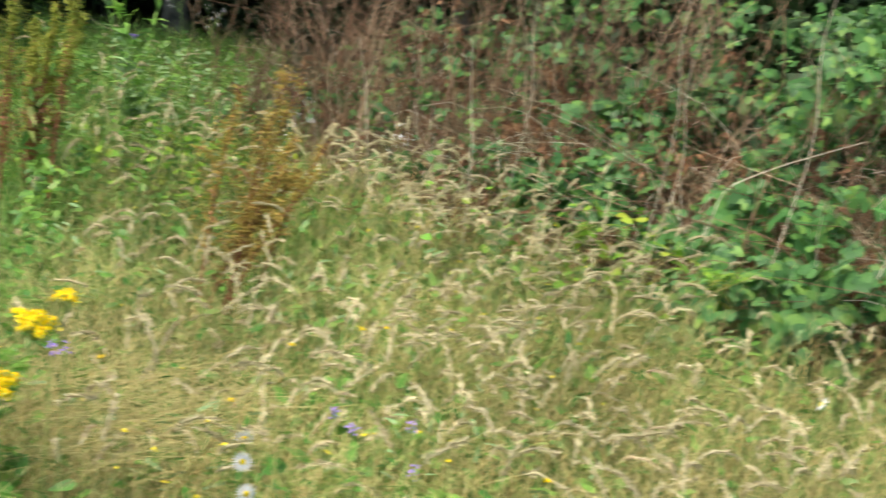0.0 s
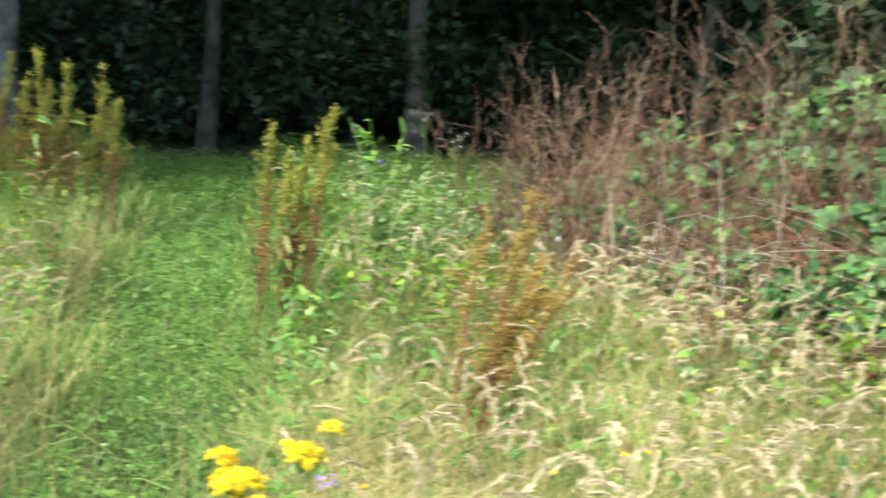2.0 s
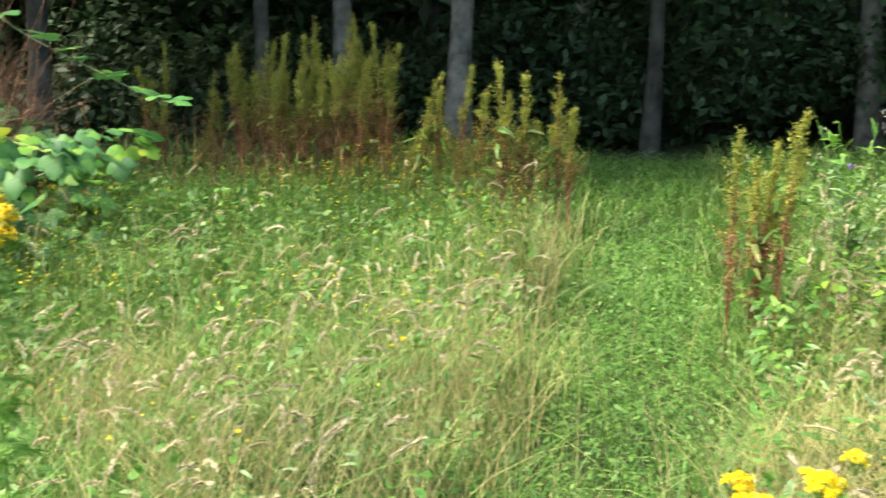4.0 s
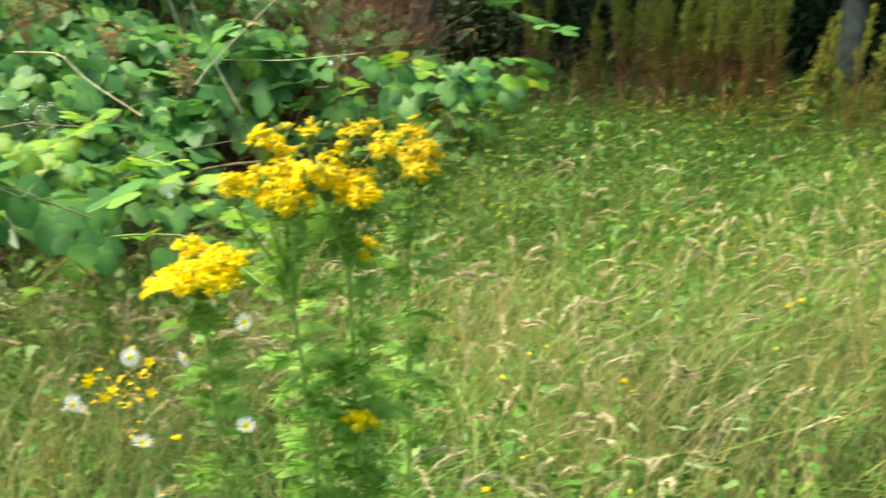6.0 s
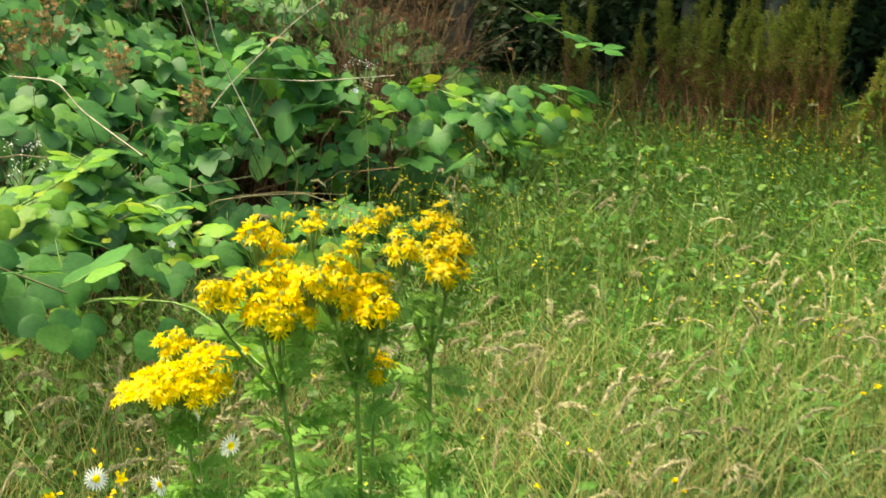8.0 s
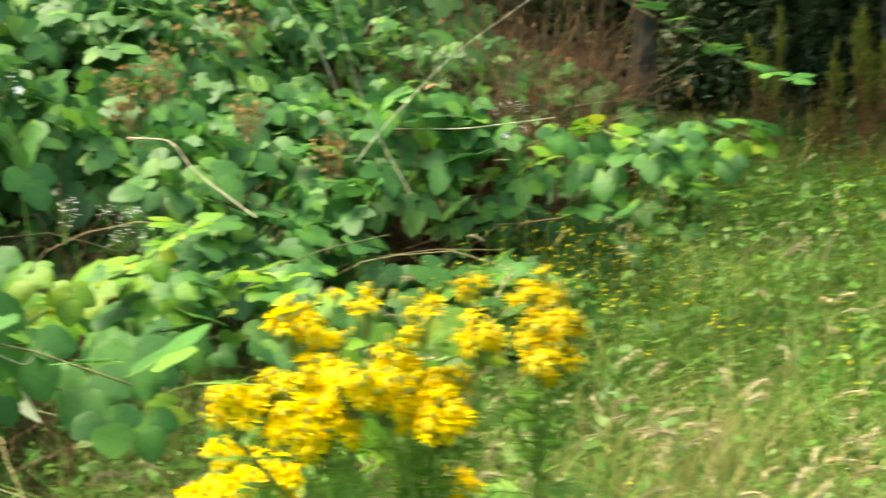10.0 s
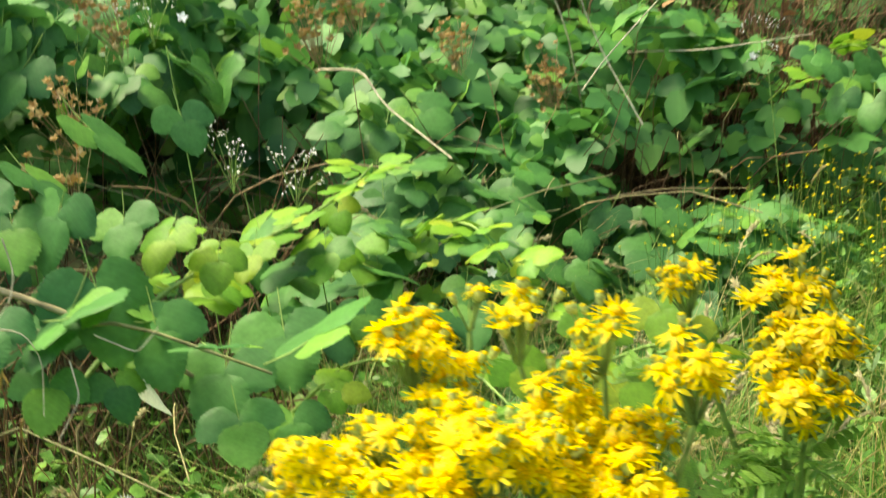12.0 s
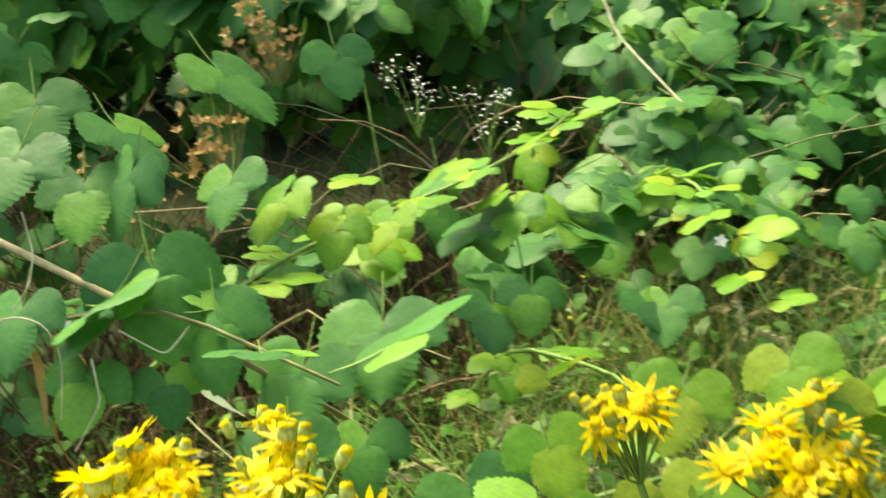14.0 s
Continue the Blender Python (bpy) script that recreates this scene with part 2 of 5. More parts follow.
def wobble(x, y, s):
    return np.sin(x * s + 1.3 * np.sin(y * s * 0.7)) * np.cos(y * s * 1.1 + 0.8 * np.sin(x * s * 0.9))


def ground_z(x, y):
    return 0.04 * wobble(x, y, 0.7) + 0.015 * wobble(x, y, 2.3)


def path_off(x, y):
    """Distance from the middle of the trodden green path."""
    xc = np.interp(y, [0, 2.5, 4, 5.4, 8, 11, 14], [-0.3, -0.12, -0.02, 0.08, 0.2, 0.3, 0.35])
    return np.abs(x - xc) / np.interp(y, [0, 4, 7, 11, 14], [0.4, 0.42, 0.55, 0.72, 0.8])


LEFT_Y = [0.0, 1.5, 2.0, 3.0, 4.2, 5.4, 6.4, 7.4, 8.6, 12.0]
LEFT_X = [-2.9, -2.6, -2.5, -2.62, -2.85, -2.75, -2.95, -3.2, -3.9, -5.5]
RIGHT_Y = [0.0, 1.5, 3.2, 4.2, 5.0, 6.2, 7.4, 9.0, 12.0]
RIGHT_X = [3.9, 3.4, 2.85, 2.45, 2.2, 1.75, 1.75, 2.2, 3.2]


def into_left(x, y):
    return np.interp(y, LEFT_Y, LEFT_X) - x


def into_right(x, y):
    return x - np.interp(y, RIGHT_Y, RIGHT_X)


# ---- ground ----
def make_ground():
    g = np.concatenate([-np.geomspace(1500, 18, 10), np.linspace(-15, 15, 61), np.geomspace(18, 1500, 10)])
    x, y = np.meshgrid(g, g, indexing="ij")
    v = np.stack([x, y, ground_z(x, y)], 2).reshape(-1, 3)
    k = len(g)
    a = (np.arange(k - 1)[:, None] * k + np.arange(k - 1)[None]).ravel()
    ob = part("ground", [(v, np.stack([a, a + k, a + k + 1, a + 1], 1), 0)], M_SOIL)
    tagged(ob, "uneven meadow soil under matted grass", "ground", kind="structure")


make_ground()


def on_ground(p):
    return np.concatenate([p, ground_z(p[:, 0], p[:, 1])[:, None]], 1)


def clear(p, lo=0.35):
    """Keeps places that lie outside the two thickets and the wood."""
    return p[(into_left(p[:, 0], p[:, 1]) < np.where(p[:, 1] < 3.8, lo + 0.6, lo)) & (into_right(p[:, 0], p[:, 1]) < lo) & (p[:, 1] < 12.7)]


def blades(p, hmin, hmax, w, k=4, lean=0.5, droop=0.25):
    n = len(p)
    h = R.uniform(hmin, hmax, n)
    head = R.uniform(0, 2 * np.pi, n)
    c = stalks(on_ground(p), h, h * R.uniform(0.05, lean, n), head, R.uniform(0, droop, n), k)
    turn = head + R.uniform(0.6, 2.4, n)
    side = np.stack([np.cos(turn), np.sin(turn), 0 * turn], 1)
    s = np.linspace(0, 1, k)
    width = (w * R.uniform(0.6, 1.4, n))[:, None] * (1 - 0.92 * s ** 1.6)[None]
    return strip(c, side, width)


def stuff(name, pieces, mats, label, category):
    return tagged(part(name, pieces, mats), label, category, kind="stuff")


# ---- the meadow ----
def make_meadow():
    near = clear(scatter(95000, 1.6, 7.0, -52, 82, 0.3))
    far = clear(scatter(66000, 6.5, 12.9, -30, 45, 0.2), 0.2)
    onp = lambda p: path_off(p[:, 0], p[:, 1]) + R.normal(0, 0.3, len(p)) + 0.35 * wobble(p[:, 0], p[:, 1], 3.0) < 1
    a, b = near[onp(near)], far[onp(far)]
    stuff("path_grass", [(*blades(a, 0.04, 0.15, 0.0035, 5, 1.8, 0.9), 0), (*blades(b, 0.05, 0.14, 0.006, 4, 1.6, 0.7), 0)], [M_PATH], "short lush green grass of a trodden path", "grass")
    a, b = near[~onp(near)], far[~onp(far)]
    a = a[wobble(a[:, 0], a[:, 1], 5.5) + 0.6 * wobble(a[:, 0], a[:, 1], 11.0) + R.normal(0, 0.45, len(a)) > -0.45]
    pick = R.random(len(a)) < 0.84
    stuff("meadow_grass", [(*blades(a[pick], 0.14, 0.46, 0.0038, 6, 1.6, 0.8), 0), (*blades(b, 0.15, 0.4, 0.006, 4, 1.1, 0.5), 0)], [M_GRASS], "tall green meadow grass", "grass")
    dry = a[~pick]
    dry = dry[(dry[:, 0] > -0.7) | (R.random(len(dry)) < 0.5)]
    right = clear(scatter(6000, 1.8, 4.6, -52, -4, 0.6))
    dry = np.concatenate([dry, right[path_off(right[:, 0], right[:, 1]) > 1]])
    stuff("dry_grass", [(*blades(dry, 0.22, 0.58, 0.0017, 6, 1.4, 0.5), 0)], [M_DRY], "dry straw-coloured meadow grass stems", "grass")


make_meadow()


def make_field():
    p = R.uniform((-12, -12), (12, 3), (90000, 2))
    r, b = np.hypot(p[:, 0], p[:, 1]), np.degrees(np.arctan2(-p[:, 0], p[:, 1]))
    p = p[(((into_left(p[:, 0], p[:, 1]) < 0.3) & (into_right(p[:, 0], p[:, 1]) < 0.3)) | (p[:, 1] < 0.6)) & ((r < 1.6) | (b < -52) | (b > 82))]
    stuff("field_grass", [(*blades(p, 0.12, 0.36, 0.008, 4, 1.4, 0.6), 0)], [M_GRASS], "green grass of the open meadow", "grass")


make_field()


def make_seed_heads():
    p = clear(np.concatenate([scatter(1700, 2.0, 6.5, -52, 80, 0.6), scatter(350, 2.4, 5.0, 2, 26, 0.4), R.normal((-2.2, 3.3), (0.22, 0.5), (150, 2)), scatter(900, 1.9, 4.8, -52, -2, 0.6), scatter(160, 6, 9, -12, 30, 0.4), R.normal((1.5, 4.6), (0.5, 0.5), (850, 2)), R.normal((2.15, 3.8), (0.25, 0.5), (220, 2))]), 0.1)
    p = p[path_off(p[:, 0], p[:, 1]) > 1.15]
    p = p[wobble(p[:, 0], p[:, 1], 1.9) + R.normal(0, 0.4, len(p)) > 0.12]
    p = p[(p[:, 0] > -0.7) | (R.random(len(p)) < 0.85)]
    n = len(p)
    head = R.normal(0.4, 1.2, n)
    h = R.uniform(0.38, 0.72, n)
    c = stalks(on_ground(p), h, h * R.uniform(0.1, 0.5, n), head, R.uniform(0.0, 0.25, n), 7)
    way = c[:, -1] - c[:, -2]
    way /= np.linalg.norm(way, axis=1, keepdims=True)
    side = np.stack([np.cos(head), np.sin(head), 0 * head], 1)
    ln = R.uniform(0.055, 0.125, n)[:, None, None]
    s = np.linspace(0, 1, 7)[None, :, None]
    bend = R.uniform(0.1, 1.1, n)[:, None, None]
    seg = c[:, -1][:, None] + ln * (way[:, None] * (s - 0.4 * bend * s ** 2) + side[:, None] * bend * 0.55 * s ** 2 - np.array([0, 0, 1.0]) * bend * 0.5 * s ** 2)
    seg[:, 1:] += R.normal(0, 0.0012, (n, 6, 3))
    fat = np.array([0.25, 0.75, 1.0, 0.95, 0.8, 0.5, 0.08]) * 0.0034
    hr = fat[None] * R.uniform(0.5, 1.2, (n, 1)) * R.uniform(0.7, 1.3, (n, 7))
    m = n * 60
    k = R.integers(0, n, m)
    j = R.integers(0, 6, m)
    along = seg[k, j + 1] - seg[k, j]
    pitch = np.arctan2(along[:, 2], np.hypot(along[:, 0], along[:, 1]))
    awn = stamp(*blade_template(3, 0.17, 0.2, 0.1), frames(np.arctan2(along[:, 1], along[:, 0]) + R.normal(0, 0.4, m), pitch + R.normal(0, 0.35, m), R.normal(0, 0.8, m), R.uniform(0.011, 0.02, m)), seg[k, j] + along * R.random((m, 1)))
    stuff("grass_seed_heads", [(*tube(c, np.linspace(0.0016, 0.0008, 7)[None].repeat(n, 0), 3), 0), (*tube(seg, hr, 4), 1), (*awn, 1)], [M_DRY, M_HEAD], "arching pale straw grass stems with drooping fluffy seed heads", "grass")


make_seed_heads()


# ---- the wood ----
def leaf_cloud(n, centre, radii, size, template, up=0.5):
    """Leaves spread through an ellipsoid, thicker towards its outside."""
    d = R.normal(size=(n, 3))
    d /= np.linalg.norm(d, axis=1, keepdims=True)
    p = np.asarray(centre) + d * (R.random(n) ** 0.45)[:, None] * np.asarray(radii)
    rot = frames(R.uniform(0, 6.28, n), R.normal(-0.2, 0.5, n), R.normal(0, up, n), size * R.uniform(0.6, 1.3, n))
    return stamp(*template, rot, p)


SPRAY = blade_template(3, 0.3, 0.1, 0.2)


def make_tree(x, y, thick, height, spread, crown_z, lean=0.0):
    tree = thing("tree", "tall woodland tree with a pale grey trunk in deep shade", "tree", "trees of the wood", (x, y, 0))
    k = 9
    s = np.linspace(0, 1, k)
    c = np.stack([lean * s * height + 0.06 * np.sin(s * 7 + x), 0.05 * np.sin(s * 5 + y), s * height - 0.05], 1)[None]
    limbs = []
    for i in range(6):
        z = height * R.uniform(0.4, 0.9)
        a = R.uniform(0, 6.28)
        limbs.append(stalks(np.array([[lean * z, 0, z]]), height * 0.22, spread * 0.8, np.array([a]), 0.1, 5))
    rad = (thick * (1 - 0.75 * s) * (1 + 0.35 * np.exp(-s * 30)))[None]
    part("trunk", [(*tube(c, rad, 10), 0)] + [(*tube(l, np.linspace(thick * 0.35, 0.01, 5)[None], 5), 0) for l in limbs], M_BARK, tree)
    # rough crown clumps, mostly out of view, added to keep skylight off the wood
    cl = []
    for i in range(9):
        a, q = R.uniform(0, 6.28), R.uniform(0.1, 1.0) * spread
        cl.append((*leaf_cloud(420, (math.cos(a) * q, math.sin(a) * q, crown_z + R.uniform(0, height * 0.6)), (spread * 0.55, spread * 0.55, height * 0.16), 0.28, SPRAY), 0))
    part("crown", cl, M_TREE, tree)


for x, y, th, h, sp, cz in ((-1.49, 13.0, 0.13, 9, 2.6, 3.2), (-2.76, 13.4, 0.11, 9, 2.4, 3.4), (-3.59, 13.2, 0.09, 8, 2.4, 3.2), (0.39, 13.5, 0.09, 9, 2.6, 3.4),
                            (2.7, 14.0, 0.12, 9, 2.8, 3.0), (5.8, 13.4, 0.12, 8, 2.8, 3.0), (-5.8, 12.5, 0.12, 8, 2.6, 3.0), (-7.5, 10.0, 0.12, 8, 2.6, 2.8),
                            (2.1, 15.0, 0.07, 8, 2.2, 3.4), (-0.4, 15.8, 0.12, 9, 2.6, 3.0), (8.6, 9.6, 0.12, 8, 2.6, 3.0), (-2.2, 16.5, 0.12, 9, 2.6, 2.8), (3.4, 16.8, 0.12, 9, 2.8, 2.8)):
    make_tree(x, y, th, h, sp, cz)


def make_undergrowth():
    cl = []
    for i in range(420):
        x = R.uniform(-14, 13)
        y = R.uniform(14.8, 19.5)
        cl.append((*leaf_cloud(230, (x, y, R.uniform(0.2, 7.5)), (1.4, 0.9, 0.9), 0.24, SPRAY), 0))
    # walls of the same darkened leaves, added to close both sides
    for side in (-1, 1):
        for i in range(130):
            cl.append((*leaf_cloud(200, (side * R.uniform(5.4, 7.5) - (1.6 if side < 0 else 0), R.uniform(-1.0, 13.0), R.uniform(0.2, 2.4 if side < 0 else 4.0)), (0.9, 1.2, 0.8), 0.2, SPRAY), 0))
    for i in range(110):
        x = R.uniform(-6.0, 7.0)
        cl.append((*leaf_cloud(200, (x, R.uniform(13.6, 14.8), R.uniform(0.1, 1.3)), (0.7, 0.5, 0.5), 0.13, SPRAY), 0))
    stuff("woodland_undergrowth", cl, [M_TREE], "dense leafy undergrowth, coloured dark for the shade of the wood", "undergrowth")


make_undergrowth()


# Added bumpy sheet behind the trees; its dark colour stands for shade.
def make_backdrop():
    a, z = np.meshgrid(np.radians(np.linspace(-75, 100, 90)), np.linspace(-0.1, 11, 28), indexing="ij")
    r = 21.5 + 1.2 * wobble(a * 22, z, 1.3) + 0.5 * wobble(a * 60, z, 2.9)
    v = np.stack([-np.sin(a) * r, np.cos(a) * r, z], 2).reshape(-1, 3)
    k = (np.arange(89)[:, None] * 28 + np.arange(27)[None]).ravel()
    tagged(part("backdrop", [(v, np.stack([k, k + 28, k + 29, k + 1], 1), 0)], M_TREE), "added dark sheet standing in for the shaded depth of the wood", "wood", kind="structure")


make_backdrop()


# ---- brambles ----
def leaflet(rows, teeth, droop):
    """A bramble leaflet of unit length: broad, finely saw-toothed, drawn out to a short point, softly folded along its midrib."""
    s = np.linspace(0, 1, rows)
    w = 0.45 * (s / 0.42) ** 0.5 * (np.clip(1 - s, 0, 1) / 0.58) ** 0.76
    w[0] = w[-1] = 0.004
    odd = np.arange(rows) % 2
    mid = -droop * s ** 2
    edge = mid + 0.10 * w - 0.30 * w ** 2 + 0.012 * np.sin(s * 13.0)
    rim = w * np.where(odd, 1 + teeth, 1 - teeth)
    rim[0] = rim[-1] = 0.004
    back = np.where(w > 0.02, -0.03 + 0.045 * odd, 0.0)
    v = np.stack([np.stack([s + back, -rim, edge], 1), np.stack([s, -w * 0.55, mid + 0.06 * w], 1), np.stack([s, 0 * s, mid - 0.012], 1),
                  np.stack([s, w * 0.55, mid + 0.06 * w], 1), np.stack([s + back, rim, edge], 1)], 1)
    a = (np.arange(rows - 1)[:, None] * 5 + np.arange(4)[None]).ravel()
    return v.reshape(-1, 3), np.stack([a, a + 1, a + 6, a + 5], 1)


def compound(rows, teeth, side=2, droop=0.18):
    """A bramble leaf: a stalk, a tip leaflet and one or two pairs of side leaflets, for a tip leaflet of unit length."""
    v0, f0 = leaflet(rows, teeth, droop) if teeth else blade_template(rows, 0.41, 0.1, droop)
    vs, fs, n = [], [], 0
    spots = [(0.78, 0.0, 0.0, 1.0), (0.52, 0.05, 1.05, 0.85), (0.52, -0.05, -1.05, 0.85)]
    if side > 1:
        spots += [(0.42, 0.05, 2.1, 0.55), (0.42, -0.05, -2.1, 0.55)]
    for x, y, a, s in spots:
        c, d = math.cos(a), math.sin(a)
        m = np.array([[c, -d, 0], [d, c, 0], [0, 0, 1]]) * s
        tilt = np.array([[1, 0, 0], [0, 1, 0.0], [0.10 * s, 0, 1]])
        vs.append(v0 @ tilt.T @ m.T + np.array([x, y, 0.02 * (a == 0)]))
        fs.append(f0 + n)
        n += len(v0)
    st, sf = tube(np.array([[[0, 0, 0.12], [0.35, 0, 0.04], [0.8, 0, 0]]]), np.full((1, 3), 0.012), 3)
    return [(np.concatenate(vs), np.concatenate(fs), 0), (st, sf, 1)]


LEAF_BIG = [mesh("leaf", compound(24, 0.03, k, dr), [M_BRAM, M_RAGSTEM]) for k, dr in ((1, 0.12), (1, 0.3), (2, 0.2))]
LEAF_NEW = [mesh("leaf", compound(24, 0.03, k, dr), [M_BRAM_NEW, M_RAGSTEM]) for k, dr in ((1, 0.12), (2, 0.25))]
LEAF_BANK = [mesh("leaf", compound(12, 0.04, k, dr), [M_BRAM_SHADED, M_RAGSTEM]) for k, dr in ((1, 0.15), (2, 0.25))]
LEAF_FAR = [compound(5, 0.0, k, 0.2)[0][:2] for k in (1, 1, 2)]


def to_matrix(rot, pos):
    m = Matrix.Identity(4)
    for i in range(3):
        for j in range(3):
            m[i][j] = rot[i][j]
        m[i][3] = pos[i]
    return m


def put_leaves(parent, meshes, rot, pos):
    """Leaves as parts of their own, sharing a few meshes."""
    o = np.asarray(parent.location)
    for i in range(len(pos)):
        ob = new("leaf", meshes[int(R.integers(len(meshes)))])
        ob.parent = parent
        ob.matrix_local = to_matrix(rot[i], pos[i] - o)


def smooth(x):
    x = np.clip(x, 0, 1)
    return x * x * (3 - 2 * x)


HOLES = ((-2.85, 2.95, 1.02, 0.32, 0.17), (-3.3, 3.22, 0.9, 0.45, 0.26), (-3.75, 3.45, 0.82, 0.5, 0.3), (-3.2, 2.88, 0.93, 0.72, 0.27), (-3.6, 2.7, 1.0, 0.5, 0.3), (-3.05, 3.4, 0.48, 0.6, 0.24), (-3.1, 4.0, 0.5, 0.55, 0.22), (-2.8, 3.65, 0.78, 0.34, 0.16), (-2.9, 2.0, 0.72, 0.42, 0.16), (-2.95, 2.45, 0.66, 0.5, 0.18), (-3.15, 4.9, 0.62, 0.36, 0.2), (-3.3, 4.2, 0.85, 0.3, 0.14), (-3.4, 2.2, 0.75, 0.35, 0.2), (-3.0, 2.72, 1.06, 0.36, 0.2), (-2.75, 2.9, 1.14, 0.25, 0.13), (-3.1, 3.1, 1.0, 0.45, 0.25), (-2.82, 2.95, 1.05, 0.3, 0.17), (-2.6, 2.35, 0.7, 0.35, 0.16))


def left_height(d, y):
    return 0.42 + 0.50 * smooth(d / 0.75) + 0.45 * smooth((d - 0.6) / 1.3) + 0.5 * smooth((d - 1.6) / 1.5) + 0.13 * wobble(d, y, 3.1)


def make_left_bramble(y0, y1, near, far, group):
    o = np.array([np.interp((y0 + y1) / 2, LEFT_Y, LEFT_X) - 0.8, (y0 + y1) / 2, 0.0])
    bush = thing("bramble_bush", "sprawling green bramble bush with thorny canes and dry stems", "bush", group, tuple(o))
    n = (near + far) * 3
    y = R.uniform(y0, y1, n)
    d = 3.2 * R.random(n) ** 1.25
    x = np.interp(y, LEFT_Y, LEFT_X) - d + 0.12
    top = left_height(d, y)
    z = top - np.abs(R.normal(0, 0.2, n)) - 0.6 * (R.random(n) < 0.3) * R.random(n)
    keep = (z > np.where(y < 3.6, 0.66 - 0.18 * d, 0.3)) & (wobble(x + 1.3 * z, y + z, 5.2) + R.normal(0, 0.24, n) > -0.02)
    for hx, hy, hz, hr, hh in HOLES:
        keep &= ((x - hx) ** 2 + (y - hy) ** 2) / hr ** 2 + ((z - hz) / hh) ** 2 > 1
    p = np.stack([x, y, z], 1)[keep][:near + far]
    p = p[np.argsort(np.hypot(p[:, 0] + 0.6, p[:, 1] - 1.2))]
    n = len(p)
    head = R.normal(-0.85, 1.15, n)
    rot = frames(head, R.normal(-0.6, 0.36, n) - 0.15 * (p[:, 2] > 0.95), R.normal(0, 0.42, n), np.clip(R.normal(0.096, 0.026, n), 0.045, 0.15))
    put_leaves(bush, LEAF_BIG, rot[:near], p[:near])
    pick = R.integers(0, 3, n)
    part("foliage", [(*stamp(*LEAF_FAR[k], rot[near:][pick[near:] == k], (p - o)[near:][pick[near:] == k]), 0) for k in range(3)], [M_BRAM], bush)
    tagged(bush.children[-1], kind="stuff")
    for i in range(9):
        yy = R.uniform(y0, y1)
        xx = np.interp(yy, LEFT_Y, LEFT_X) - R.uniform(0.3, 1.6)
        a = R.normal(-0.5, 0.9)
        c = stalks(np.array([[xx, yy, 0.0]]) - o, R.uniform(0.9, 1.5), R.uniform(0.5, 1.1), np.array([a]), R.uniform(0.3, 0.5), 9)
        part("cane", [(*tube(c + R.normal(0, 0.008, c.shape), np.linspace(0.0036, 0.0018, 9)[None], 5), 0)], M_CANE, bush)
    k = 270
    yy = R.uniform(y0, y1, k)
    xx = np.interp(yy, LEFT_Y, LEFT_X) - R.uniform(0.4, 1.6, k)
    c = stalks(np.stack([xx, yy, 0 * xx], 1) - o, R.uniform(0.35, 1.15, k), R.uniform(0.05, 0.6, k), R.uniform(0, 6.28, k), R.uniform(0, 0.5, k), 6)
    part("dead_stem_tangle", [(*tube(c, np.linspace(0.0032, 0.0012, 6)[None].repeat(k, 0), 3), 0)], M_BROWN, bush, "thin dry brown stems inside the bush")
    tagged(bush.children[-1], kind="stuff")
    return bush


BUSHES = []
for y0, y1, near, far in ((0.9, 2.15, 280, 850), (2.15, 2.95, 270, 640), (2.95, 3.8, 270, 760), (3.8, 5.0, 240, 1250), (5.0, 6.4, 0, 1600), (6.4, 8.8, 0, 1600)):
    BUSHES.append(make_left_bramble(y0, y1, near, far, "bramble bushes of the thicket"))


def make_cane(bush, pts, thick, leaves, size, meshes, mat):
    """A long cane through given bends, with leaves on both sides."""
    pts = np.asarray(pts, float)
    t = np.linspace(0, len(pts) - 1, 14)
    c = np.stack([np.interp(t, np.arange(len(pts)), pts[:, j]) for j in range(3)], 1)
    c[1:-1] = (c[:-2] + 2 * c[1:-1] + c[2:]) / 4
    o = np.asarray(bush.location)
    part("cane", [(*tube((c - o)[None], np.linspace(thick, thick * 0.5, 14)[None], 6), 0)], mat, bush)
    if leaves:
        w = np.linspace(0.06, 1, leaves) * 12.9
        pos = np.stack([np.interp(w, np.arange(14), c[:, j]) for j in range(3)], 1)
        d = c[-1] - c[0]
        along = math.atan2(d[1], d[0])
        head = along + np.where(np.arange(leaves) % 2, 1.0, -1.0) * R.uniform(0.5, 1.2, leaves)
        rot = frames(head, R.normal(0.05, 0.25, leaves), R.normal(0, 0.3, leaves), size * R.uniform(0.75, 1.15, leaves))
        put_leaves(bush, meshes, rot, pos)


make_cane(BUSHES[0], [(-2.75, 1.95, 1.12), (-2.33, 2.10, 1.05), (-2.23, 2.16, 1.01), (-2.19, 2.25, 0.94), (-2.18, 2.39, 0.81), (-2.15, 2.5, 0.70)], 0.0055, 0, 0.095, LEAF_BIG, M_CANE)
make_cane(BUSHES[1], [(-2.29, 2.2, 0.88), (-2.376, 2.368, 0.935), (-2.451, 2.562, 0.945), (-2.513, 2.766, 0.945), (-2.562, 2.955, 0.965), (-2.586, 3.05, 1.0)], 0.004, 15, 0.058, LEAF_NEW, M_RAGSTEM)
make_cane(BUSHES[2], [(-3.0, 3.6, 0.6), (-2.7, 3.3, 0.82), (-2.45, 3.2, 0.86), (-2.25, 3.15, 0.72)], 0.004, 12, 0.062, LEAF_NEW, M_RAGSTEM)
make_cane(BUSHES[1], [(-2.7, 2.85, 0.5), (-2.35, 2.75, 0.74), (-2.05, 2.75, 0.78), (-1.75, 2.6, 0.72)], 0.004, 9, 0.054, LEAF_NEW, M_RAGSTEM)
